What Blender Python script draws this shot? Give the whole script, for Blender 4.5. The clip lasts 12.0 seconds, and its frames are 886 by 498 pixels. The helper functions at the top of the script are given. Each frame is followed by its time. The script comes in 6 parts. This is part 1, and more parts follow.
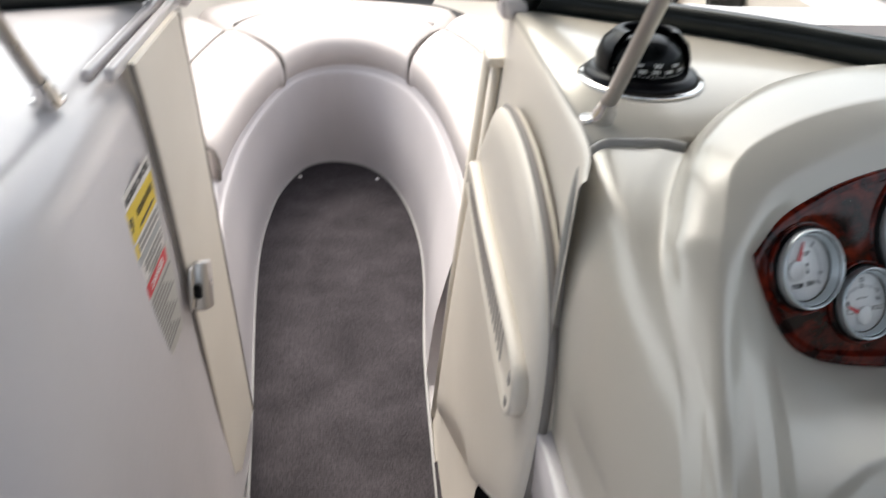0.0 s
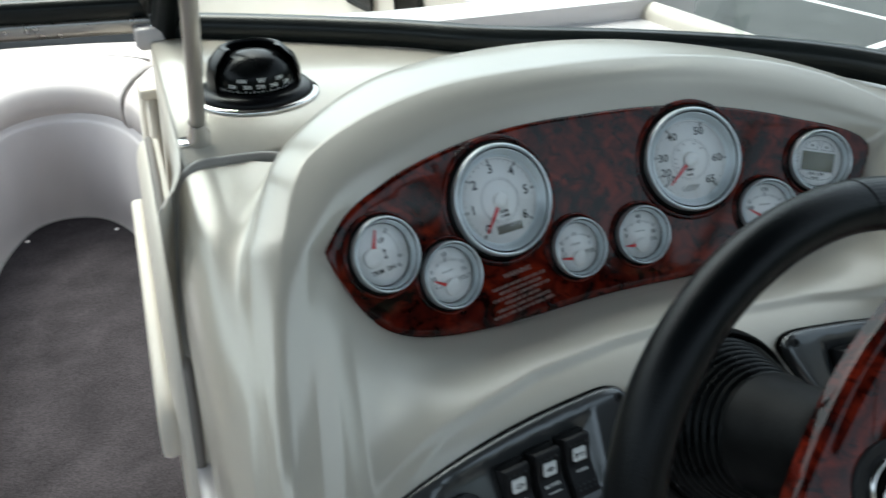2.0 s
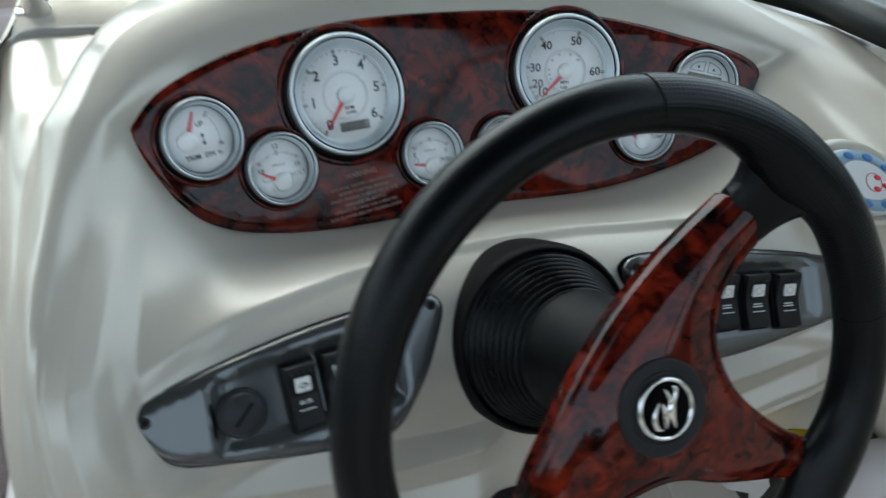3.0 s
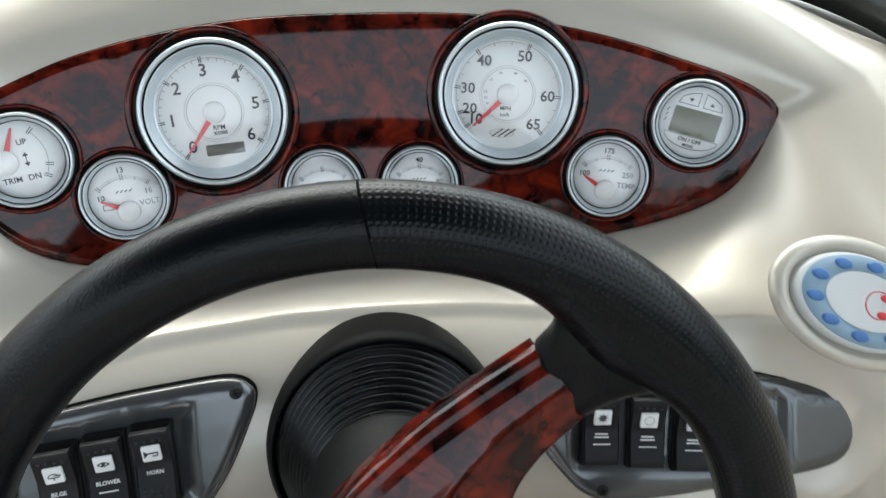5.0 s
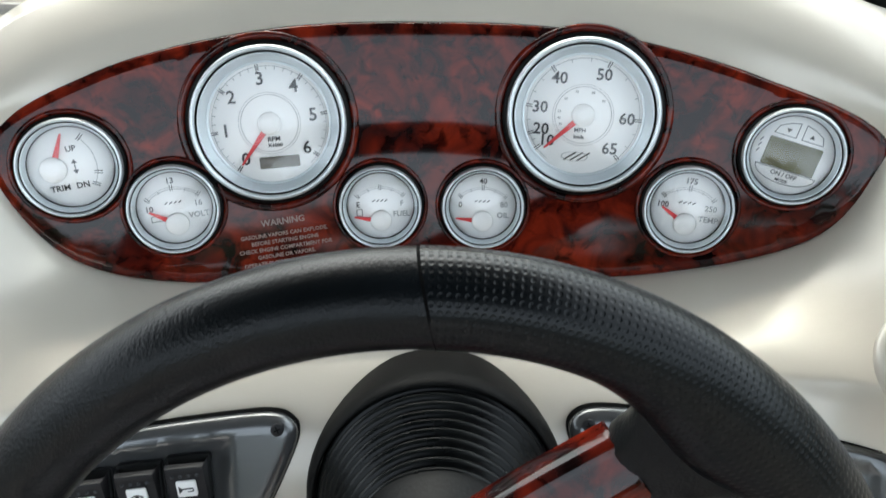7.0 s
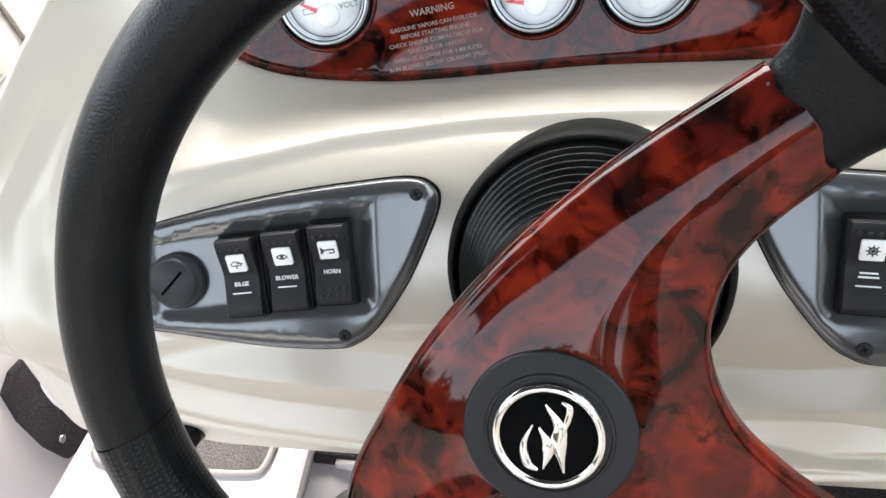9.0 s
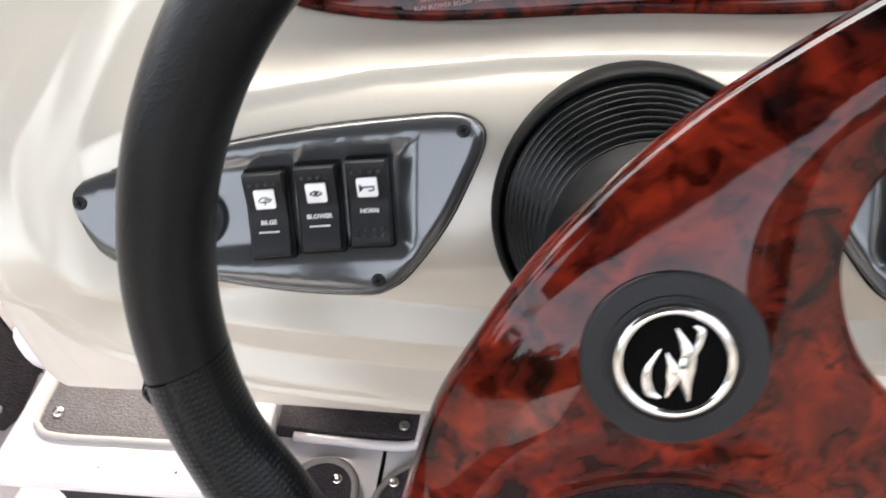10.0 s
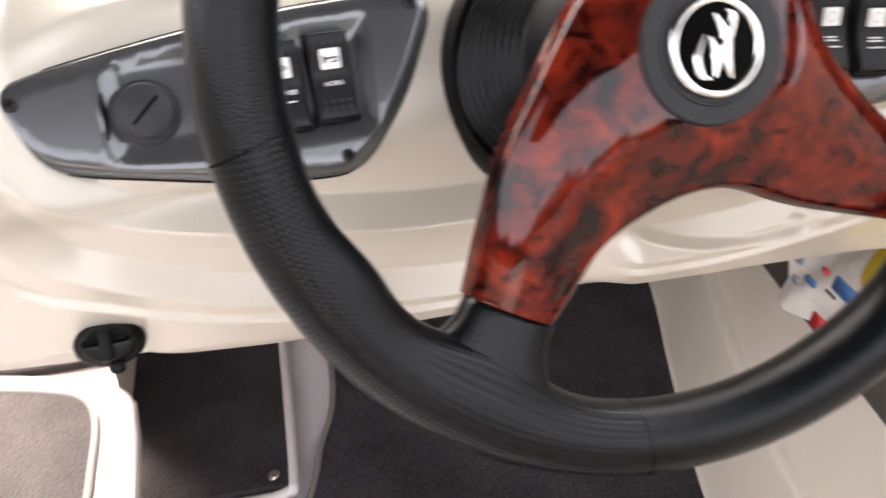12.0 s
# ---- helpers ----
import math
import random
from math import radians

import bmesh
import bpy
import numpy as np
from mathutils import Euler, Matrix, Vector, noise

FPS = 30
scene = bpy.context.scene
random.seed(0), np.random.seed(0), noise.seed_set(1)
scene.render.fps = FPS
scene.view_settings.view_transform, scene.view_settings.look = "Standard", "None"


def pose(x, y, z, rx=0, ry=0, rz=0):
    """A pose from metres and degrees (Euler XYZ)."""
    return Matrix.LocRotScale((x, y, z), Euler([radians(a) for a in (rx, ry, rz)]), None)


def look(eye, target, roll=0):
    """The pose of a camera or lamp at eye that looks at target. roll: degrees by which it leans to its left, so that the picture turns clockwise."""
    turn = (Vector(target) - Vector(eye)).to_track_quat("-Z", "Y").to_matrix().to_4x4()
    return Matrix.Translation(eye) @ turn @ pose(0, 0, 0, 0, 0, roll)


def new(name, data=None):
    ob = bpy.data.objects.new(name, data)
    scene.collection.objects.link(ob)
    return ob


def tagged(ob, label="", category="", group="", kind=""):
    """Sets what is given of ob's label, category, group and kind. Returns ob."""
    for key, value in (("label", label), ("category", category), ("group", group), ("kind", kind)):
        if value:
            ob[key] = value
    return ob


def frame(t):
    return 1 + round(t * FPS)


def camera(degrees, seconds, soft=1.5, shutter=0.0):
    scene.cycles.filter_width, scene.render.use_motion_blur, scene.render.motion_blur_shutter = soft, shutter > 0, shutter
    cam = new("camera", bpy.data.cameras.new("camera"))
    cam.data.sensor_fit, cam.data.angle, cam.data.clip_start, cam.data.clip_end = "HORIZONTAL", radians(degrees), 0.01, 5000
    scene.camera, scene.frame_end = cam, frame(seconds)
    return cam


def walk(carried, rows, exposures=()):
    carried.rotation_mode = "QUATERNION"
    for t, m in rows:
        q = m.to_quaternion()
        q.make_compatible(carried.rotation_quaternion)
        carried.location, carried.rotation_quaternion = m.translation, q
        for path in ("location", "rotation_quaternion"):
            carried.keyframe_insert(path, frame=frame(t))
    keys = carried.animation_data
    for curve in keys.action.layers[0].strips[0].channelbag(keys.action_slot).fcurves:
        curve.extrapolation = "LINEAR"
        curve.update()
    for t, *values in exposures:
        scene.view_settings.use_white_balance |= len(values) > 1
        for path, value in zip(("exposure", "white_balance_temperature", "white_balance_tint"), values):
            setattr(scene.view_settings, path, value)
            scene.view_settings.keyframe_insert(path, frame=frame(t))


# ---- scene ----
cam = camera(60.7, 12.0, shutter=0.5)
PATH = [
    (0, (0.4451, 0.2111, 1.1328), (0.5815, 1.4822, 0.348), 2.25),
    (0.5, (0.5158, 0.2306, 1.1493), (0.6954, 1.5359, 0.4324), -3.83),
    (1, (0.5355, 0.2111, 1.1457), (0.7985, 1.4713, 0.3758), -3.03),
    (1.5, (0.5803, 0.1923, 1.1412), (0.9549, 1.4441, 0.4045), -2.24),
    (2, (0.6267, 0.1659, 1.1341), (1.1127, 1.3695, 0.3822), -0.5),
    (2.5, (0.6713, 0.1507, 1.1149), (1.2093, 1.3334, 0.3653), 0.51),
    (3, (0.762, 0.1251, 1.0905), (1.2296, 1.2691, 0.2404), 3.81),
    (3.5, (0.8692, 0.1222, 1.0955), (1.2001, 1.2842, 0.2065), 3.63),
    (3.6, (0.8854, 0.1267, 1.0973), (1.1968, 1.2865, 0.1984), 3.73),
    (5.3, (1.0172, 0.2484, 1.0995), (1.1166, 1.3844, 0.1249), 1.05),
    (5.5, (1.0144, 0.263, 1.1014), (1.0908, 1.3872, 0.1113), 1.61),
    (6, (1.0116, 0.281, 1.1048), (1.0432, 1.3973, 0.1033), 0.82),
    (6.5, (1.0119, 0.2781, 1.1059), (1.0519, 1.41, 0.1224), 0.78),
    (7, (1.0115, 0.2749, 1.0993), (1.0372, 1.4059, 0.1143), 0.25),
    (7.3, (1.0052, 0.26, 1.0741), (1.0044, 1.3764, 0.0723), -0.5),
    (7.5, (1.0037, 0.2501, 1.0489), (0.9566, 1.3251, 0.0037), -3.27),
    (7.7, (1.0124, 0.2493, 1.0302), (0.9014, 1.2983, -0.0363), -6.22),
    (9.3, (1.0379, 0.2237, 0.9913), (0.6646, 1.2742, -0.0122), -13.37),
    (9.5, (1.0348, 0.2217, 0.9892), (0.6667, 1.2778, -0.0104), -13.35),
    (10, (0.9699, 0.216, 0.9703), (0.7568, 1.2618, -0.0837), -6.67),
    (10.5, (0.9044, 0.2087, 0.9447), (0.8171, 1.2598, -0.1218), -2.41),
    (11, (0.8418, 0.1902, 0.9126), (0.8937, 1.2715, -0.1257), -1.24),
    (11.3, (0.8132, 0.1778, 0.9003), (0.9349, 1.2655, -0.1255), -0.01),
    (11.5, (0.815, 0.1643, 0.8985), (0.9689, 1.2686, -0.1049), 1.1),
    (12, (0.8443, 0.1221, 0.8799), (1.1179, 1.2894, -0.0215), -0.31),
]
EXPOSURE = [(0.0, 0.38, 6500, 8), (1.5, 0.2, 6150, 0), (2.5, 0.5, 6050, -3), (3.0, 0.75, 6050, -2), (3.5, 1.45, 6250, 1), (5.5, 1.45, 6650, 3), (6.5, 1.48, 6700, 3), (7.5, 1.88, 6500, 3), (9.5, 2.2, 6850, 10), (11.0, 2.26, 7250, 14), (11.5, 2.36, 7400, 16), (12.0, 2.42, 7400, 16)]
walk(cam, [(t, look(eye, target, roll)) for t, eye, target, roll in PATH], EXPOSURE)

from mathutils import geometry

# ---- light ----
world = bpy.data.worlds.new("sky")
scene.world = world
world.use_nodes = True
wn = world.node_tree
sky = wn.nodes.new("ShaderNodeTexSky")
sky.sky_type = "NISHITA"
sky.sun_disc = False
sky.sun_elevation, sky.sun_rotation = radians(60), radians(345)
sky.air_density, sky.dust_density, sky.ozone_density = 1.0, 5.0, 0.6
wn.nodes["Background"].inputs[1].default_value = 0.40
haze = wn.nodes.new("ShaderNodeHueSaturation")
haze.inputs["Saturation"].default_value = 0.45
wn.links.new(sky.outputs[0], haze.inputs["Color"])
wn.links.new(haze.outputs[0], wn.nodes["Background"].inputs[0])
sun = new("sun", bpy.data.lights.new("sun", "SUN"))
sun.data.energy, sun.data.angle, sun.data.color = 0.55, radians(16), (1.0, 0.89, 0.75)
SUN_EL, SUN_AZ = radians(60), radians(345)
sun.matrix_world = look((0, 0, 8), (-8 * math.sin(SUN_AZ) * math.cos(SUN_EL), -8 * math.cos(SUN_AZ) * math.cos(SUN_EL), 8 - 8 * math.sin(SUN_EL)))


# ---- materials ----
def material(name, color, rough=0.5, metal=0.0, spec=0.5, coat=0.0, second=None, scale=8.0, detail=4.0, mix=0.5, bump=0.0, bump_scale=200.0,
             rough_var=0.0, distort=0.0, sharp=(0.35, 0.65), mottle=None, coat_rough=0.04):
    """Two-colour noise material with fine relief."""
    m = bpy.data.materials.new(name)
    m.use_nodes = True
    t = m.node_tree
    b = t.nodes["Principled BSDF"]
    b.inputs["Base Color"].default_value = (*color, 1)
    b.inputs["Roughness"].default_value = rough
    b.inputs["Metallic"].default_value = metal
    b.inputs["Specular IOR Level"].default_value = spec
    b.inputs["Coat Weight"].default_value = coat
    b.inputs["Coat Roughness"].default_value = coat_rough
    co = t.nodes.new("ShaderNodeTexCoord")
    if second or rough_var:
        n = t.nodes.new("ShaderNodeTexNoise")
        n.inputs["Scale"].default_value, n.inputs["Detail"].default_value, n.inputs["Distortion"].default_value = scale, detail, distort
        t.links.new(co.outputs["Object"], n.inputs["Vector"])
        r = t.nodes.new("ShaderNodeValToRGB")
        r.color_ramp.elements[0].position, r.color_ramp.elements[1].position = sharp
        r.color_ramp.elements[0].color = (*color, 1)
        r.color_ramp.elements[1].color = (*(second or color), 1)
        t.links.new(n.outputs["Fac"], r.inputs["Fac"])
        if second:
            t.links.new(r.outputs["Color"], b.inputs["Base Color"])
        if rough_var:
            mr = t.nodes.new("ShaderNodeMapRange")
            mr.inputs["To Min"].default_value, mr.inputs["To Max"].default_value = rough - rough_var, rough + rough_var
            t.links.new(n.outputs["Fac"], mr.inputs["Value"])
            t.links.new(mr.outputs["Result"], b.inputs["Roughness"])
    if mottle:
        n3 = t.nodes.new("ShaderNodeTexNoise")
        n3.inputs["Scale"].default_value, n3.inputs["Detail"].default_value = mottle[0], 5.0
        t.links.new(co.outputs["Object"], n3.inputs["Vector"])
        r3 = t.nodes.new("ShaderNodeMapRange")
        r3.inputs["From Min"].default_value, r3.inputs["From Max"].default_value = 0.3, 0.7
        r3.inputs["To Min"].default_value, r3.inputs["To Max"].default_value = 1.0 - mottle[1], 1.0 + mottle[1]
        t.links.new(n3.outputs["Fac"], r3.inputs["Value"])
        mm = t.nodes.new("ShaderNodeVectorMath")
        mm.operation = "MULTIPLY"
        t.links.new(r3.outputs["Result"], mm.inputs[1])
        src = b.inputs["Base Color"].links[0].from_socket if b.inputs["Base Color"].links else None
        if src:
            t.links.new(src, mm.inputs[0])
        else:
            mm.inputs[0].default_value = color
        t.links.new(mm.outputs["Vector"], b.inputs["Base Color"])
    if bump:
        n2 = t.nodes.new("ShaderNodeTexNoise")
        n2.inputs["Scale"].default_value, n2.inputs["Detail"].default_value = bump_scale, 3.0
        t.links.new(co.outputs["Object"], n2.inputs["Vector"])
        bp = t.nodes.new("ShaderNodeBump")
        bp.inputs["Strength"].default_value, bp.inputs["Distance"].default_value = bump, 1.0 / bump_scale
        t.links.new(n2.outputs["Fac"], bp.inputs["Height"])
        t.links.new(bp.outputs["Normal"], b.inputs["Normal"])
    return m


def burl(name):
    """Glossy red-brown burl laminate: blotches, dark flecks and a clear coat."""
    m = bpy.data.materials.new(name)
    m.use_nodes = True
    t = m.node_tree
    b = t.nodes["Principled BSDF"]
    b.inputs["Roughness"].default_value = 0.4
    b.inputs["Specular IOR Level"].default_value = 0.0
    b.inputs["Coat Weight"].default_value = 0.55
    b.inputs["Coat Roughness"].default_value = 0.055
    co = t.nodes.new("ShaderNodeTexCoord")
    n1 = t.nodes.new("ShaderNodeTexNoise")
    n1.inputs["Scale"].default_value, n1.inputs["Detail"].default_value, n1.inputs["Distortion"].default_value = 34, 5, 1.1
    n2 = t.nodes.new("ShaderNodeTexNoise")
    n2.inputs["Scale"].default_value, n2.inputs["Detail"].default_value, n2.inputs["Distortion"].default_value = 85, 6, 0.8
    for n in (n1, n2):
        t.links.new(co.outputs["Object"], n.inputs["Vector"])
    r1 = t.nodes.new("ShaderNodeValToRGB")
    e = r1.color_ramp.elements
    e[0].position, e[0].color = 0.36, (0.009, 0.003, 0.003, 1)
    e[1].position, e[1].color = 0.72, (0.185, 0.0165, 0.0060, 1)
    mid = e.new(0.5)
    mid.color = (0.072, 0.0072, 0.0038, 1)
    r2 = t.nodes.new("ShaderNodeValToRGB")
    f = r2.color_ramp.elements
    f[0].position, f[0].color = 0.36, (0.12, 0.08, 0.07, 1)
    f[1].position, f[1].color = 0.50, (1, 1, 1, 1)
    mx = t.nodes.new("ShaderNodeMixRGB")
    mx.blend_type = "MULTIPLY"
    mx.inputs[0].default_value = 0.85
    t.links.new(n1.outputs["Fac"], r1.inputs["Fac"])
    t.links.new(n2.outputs["Fac"], r2.inputs["Fac"])
    t.links.new(r1.outputs["Color"], mx.inputs[1])
    t.links.new(r2.outputs["Color"], mx.inputs[2])
    t.links.new(mx.outputs[0], b.inputs["Base Color"])
    return m


def leather(name, holes):
    """Black wheel leather; with punched holes where holes is set."""
    m = material(name, (0.0010, 0.0017, 0.0022), 0.28, spec=0.19, second=(0.0018, 0.0028, 0.0036), scale=30, bump=0.25, bump_scale=900)
    if holes:
        t = m.node_tree
        b = t.nodes["Principled BSDF"]
        co = t.nodes.new("ShaderNodeTexCoord")
        v = t.nodes.new("ShaderNodeTexVoronoi")
        v.inputs["Scale"].default_value, v.inputs["Randomness"].default_value = 330, 0.0
        t.links.new(co.outputs["UV"], v.inputs["Vector"])
        v.inputs["Scale"].default_value = 1.0
        r = t.nodes.new("ShaderNodeValToRGB")
        r.color_ramp.elements[0].position, r.color_ramp.elements[1].position = 0.16, 0.36
        t.links.new(v.outputs["Distance"], r.inputs["Fac"])
        bp = t.nodes.new("ShaderNodeBump")
        bp.inputs["Strength"].default_value, bp.inputs["Distance"].default_value = 0.32, 0.0005
        t.links.new(r.outputs["Color"], bp.inputs["Height"])
        t.links.new(bp.outputs["Normal"], b.inputs["Normal"])
    return m


GELCOAT = material("white gelcoat", (0.64, 0.605, 0.605), 0.26, second=(0.615, 0.58, 0.58), scale=3, bump=0.02, bump_scale=60, mottle=(2.5, 0.03))
DASH = material("pearl beige gelcoat", (0.53, 0.492, 0.418), 0.33, metal=0.16, second=(0.505, 0.467, 0.395), scale=5, bump=0.012, bump_scale=80, coat=0.4, coat_rough=0.13)
VINYL = material("ivory vinyl", (0.60, 0.55, 0.525), 0.45, second=(0.575, 0.525, 0.50), scale=6, bump=0.15, bump_scale=420, mottle=(5, 0.03))
CREAM = material("cream moulded plastic", (0.70, 0.645, 0.56), 0.4, second=(0.66, 0.605, 0.52), scale=5, bump=0.03, bump_scale=300)
PIPING = material("grey seam", (0.20, 0.18, 0.165), 0.6)
# dash gelcoat darkened to grey for the shade in the moulded groove
SEAM = material("grey moulded seam", (0.30, 0.285, 0.26), 0.45, second=(0.27, 0.255, 0.235), scale=12)
CARPET = material("charcoal carpet", (0.026, 0.023, 0.025), 1.0, spec=0.1, second=(0.062, 0.055, 0.060), scale=420, detail=3, bump=1.0, bump_scale=330, mottle=(9, 0.28))
CARPET_EDGE = material("carpet binding", (0.30, 0.29, 0.28), 0.7)
CARPET_TAN = material("pale brown carpet", (0.066, 0.061, 0.062), 1.0, spec=0.1, second=(0.132, 0.123, 0.125), scale=380, detail=3, bump=1.0, bump_scale=300, mottle=(14, 0.18))
BURL = burl("red burl laminate")
LEATHER = leather("smooth black leather", False)
PERFORATED = leather("perforated black leather", True)
BLACK = material("black plastic", (0.003, 0.003, 0.0035), 0.30, spec=0.16, second=(0.005, 0.005, 0.006), scale=40, bump=0.05, bump_scale=700)
MATTE = material("matt black rubber", (0.002, 0.0023, 0.0023), 0.45, spec=0.12, second=(0.005, 0.0055, 0.0055), scale=60, bump=0.1, bump_scale=500)
COLLAR = material("dark grey collar plastic", (0.0045, 0.0046, 0.0044), 0.55, spec=0.09, second=(0.006, 0.0061, 0.0058), scale=30, bump=0.08, bump_scale=500)
CAP = material("dark slate plastic", (0.024, 0.026, 0.029), 0.5, spec=0.25, second=(0.030, 0.032, 0.035), scale=40, bump=0.06, bump_scale=700)
RUBBER = material("glossy black rubber", (0.0015, 0.002, 0.0022), 0.24, spec=0.13, second=(0.008, 0.009, 0.009), scale=40)
CHARCOAL = material("charcoal plastic", (0.011, 0.011, 0.012), 0.42, spec=0.2, second=(0.015, 0.015, 0.016), scale=40, bump=0.05, bump_scale=700)
GASKET = material("dark windshield frame", (0.006, 0.008, 0.008), 0.32, spec=0.3, second=(0.010, 0.013, 0.013), scale=10)
GREY = material("gunmetal plastic", (0.103, 0.107, 0.109), 0.23, metal=0.6, second=(0.090, 0.094, 0.096), scale=9, coat=0.3, bump=0.02, bump_scale=600)
CHROME = material("polished steel", (0.72, 0.70, 0.68), 0.12, metal=1.0, rough_var=0.05, scale=30)
STEEL = material("brushed steel", (0.45, 0.43, 0.41), 0.3, metal=1.0, rough_var=0.08, scale=60)
SILVER = material("satin silver bezel", (0.70, 0.75, 0.77), 0.40, metal=0.8, rough_var=0.05, scale=50)
CAP_SILVER = material("pale silver disc", (0.80, 0.79, 0.77), 0.42, metal=0.25, rough_var=0.1, scale=120)
SILVER_BLUE = material("grey-blue satin ring", (0.60, 0.655, 0.68), 0.42, metal=0.5, rough_var=0.04, scale=50)
DIAL = material("white dial", (0.93, 0.925, 0.91), 0.45, second=(0.91, 0.90, 0.885), scale=40)
INK = material("black print", (0.02, 0.02, 0.021), 0.5)
INK_GREY = material("grey print", (0.33, 0.33, 0.33), 0.5)
RED = material("red needle", (0.62, 0.03, 0.035), 0.4)
WHITE_PRINT = material("white print", (0.80, 0.80, 0.78), 0.5)
GOLD_PRINT = material("pale print", (0.27, 0.18, 0.155), 0.5)
LCD = material("grey-green display", (0.11, 0.105, 0.055), 0.25)
LCD_GREY = material("grey display", (0.14, 0.13, 0.11), 0.25)
YELLOW = material("yellow sticker", (0.72, 0.52, 0.02), 0.5, second=(0.68, 0.48, 0.02), scale=40)
REDLABEL = material("red sticker", (0.60, 0.03, 0.04), 0.5)
LABEL = material("clear-white sticker", (0.66, 0.63, 0.59), 0.4)
LABEL_DULL = material("dull clear sticker", (0.47, 0.455, 0.415), 0.35, second=(0.42, 0.405, 0.37), scale=30)
LABEL_GREY = material("grey print block", (0.25, 0.235, 0.22), 0.5)
BLUE = material("blue keypad", (0.05, 0.16, 0.40), 0.4)
PALE = material("pale grey keypad", (0.62, 0.63, 0.62), 0.4)
STEELBLUE = material("grey-blue keypad", (0.22, 0.33, 0.42), 0.4)
ASPHALT = material("asphalt", (0.040, 0.045, 0.045), 0.9, second=(0.055, 0.06, 0.06), scale=3, detail=8, bump=0.4, bump_scale=60, mottle=(0.6, 0.2))
LINE = material("white road paint", (0.62, 0.62, 0.60), 0.8, second=(0.5, 0.5, 0.48), scale=12)
# canvas colour, also the painted shade of the step base and cushion gap
DARK = material("dark fabric and shade", (0.02, 0.02, 0.022), 0.8, second=(0.03, 0.03, 0.032), scale=30)
LEAVES = material("dark foliage", (0.022, 0.040, 0.014), 0.7, second=(0.045, 0.070, 0.025), scale=0.5)
SLATE = material("slate grey panel", (0.035, 0.038, 0.040), 0.5, second=(0.045, 0.048, 0.05), scale=12)
LINING = material("dark brown lining", (0.045, 0.040, 0.035), 0.9, second=(0.06, 0.054, 0.048), scale=80)
HOLE = material("deep black", (0.002, 0.002, 0.002), 0.8, spec=0.04)


def glass(name, tint, rough=0.0):
    m = bpy.data.materials.new(name)
    m.use_nodes = True
    t = m.node_tree
    t.nodes.remove(t.nodes["Principled BSDF"])
    tr = t.nodes.new("ShaderNodeBsdfTransparent")
    tr.inputs[0].default_value = (*tint, 1)
    gl = t.nodes.new("ShaderNodeBsdfGlossy")
    gl.inputs["Roughness"].default_value = rough
    lw = t.nodes.new("ShaderNodeLayerWeight")
    lw.inputs["Blend"].default_value = 0.5
    pw = t.nodes.new("ShaderNodeMath")
    pw.operation = "POWER"
    pw.inputs[1].default_value = 5.0
    fr = t.nodes.new("ShaderNodeMath")
    fr.operation = "MULTIPLY_ADD"
    fr.inputs[1].default_value, fr.inputs[2].default_value = 0.85, 0.045
    t.links.new(lw.outputs["Facing"], pw.inputs[0])
    t.links.new(pw.outputs[0], fr.inputs[0])
    mx = t.nodes.new("ShaderNodeMixShader")
    t.links.new(fr.outputs[0], mx.inputs[0])
    t.links.new(tr.outputs[0], mx.inputs[1])
    t.links.new(gl.outputs[0], mx.inputs[2])
    t.links.new(mx.outputs[0], t.nodes["Material Output"].inputs[0])
    return m


GLASS = glass("windshield glass", (0.93, 0.95, 0.94))
LENS = glass("gauge lens", (0.995, 0.995, 0.995))


# ---- mesh helpers ----
def link(name, verts, faces, mat, parent=None, label="", smooth=True, uv=None, tidy=True):
    me = bpy.data.meshes.new(name)
    me.from_pydata([tuple(v) for v in verts], [], faces)
    me.materials.append(mat)
    if smooth:
        me.polygons.foreach_set("use_smooth", [True] * len(me.polygons))
    if uv:
        layer = me.uv_layers.new(name="uv")
        for loop in me.loops:
            layer.data[loop.index].uv = uv[loop.vertex_index]
    me.update()
    if tidy:
        bm = bmesh.new()
        bm.from_mesh(me)
        bmesh.ops.recalc_face_normals(bm, faces=bm.faces)
        bm.to_mesh(me)
        bm.free()
    ob = new(name, me)
    if parent:
        ob.parent = parent
    if label:
        ob["label"] = label
    return ob


def thing(name, label, category, group="", kind=""):
    return tagged(new(name), label, category, group, kind)


def crisp(ob, degrees=35):
    """Keeps edges sharper than this angle crisp on a smooth mesh."""
    bm = bmesh.new()
    bm.from_mesh(ob.data)
    bmesh.ops.recalc_face_normals(bm, faces=bm.faces)
    for e in bm.edges:
        e.smooth = len(e.link_faces) == 2 and e.calc_face_angle(0.0) < radians(degrees)
    bm.to_mesh(ob.data)
    bm.free()
    return ob


def spline(points, n, closed=False):
    """Catmull-Rom curve through points, n steps a span."""
    p = [Vector(q) for q in points]
    k = len(p)
    out = []
    for i in range(k if closed else k - 1):
        if closed:
            a, b, c, d = p[(i - 1) % k], p[i], p[(i + 1) % k], p[(i + 2) % k]
        else:
            b, c = p[i], p[i + 1]
            a = p[i - 1] if i else b * 2 - c
            d = p[i + 2] if i + 2 < k else c * 2 - b
        for j in range(n):
            t = j / n
            out.append(0.5 * ((2 * b) + (c - a) * t + (2 * a - 5 * b + 4 * c - d) * t * t + (3 * b - a - 3 * c + d) * t ** 3))
    if not closed:
        out.append(p[-1].copy())
    return out


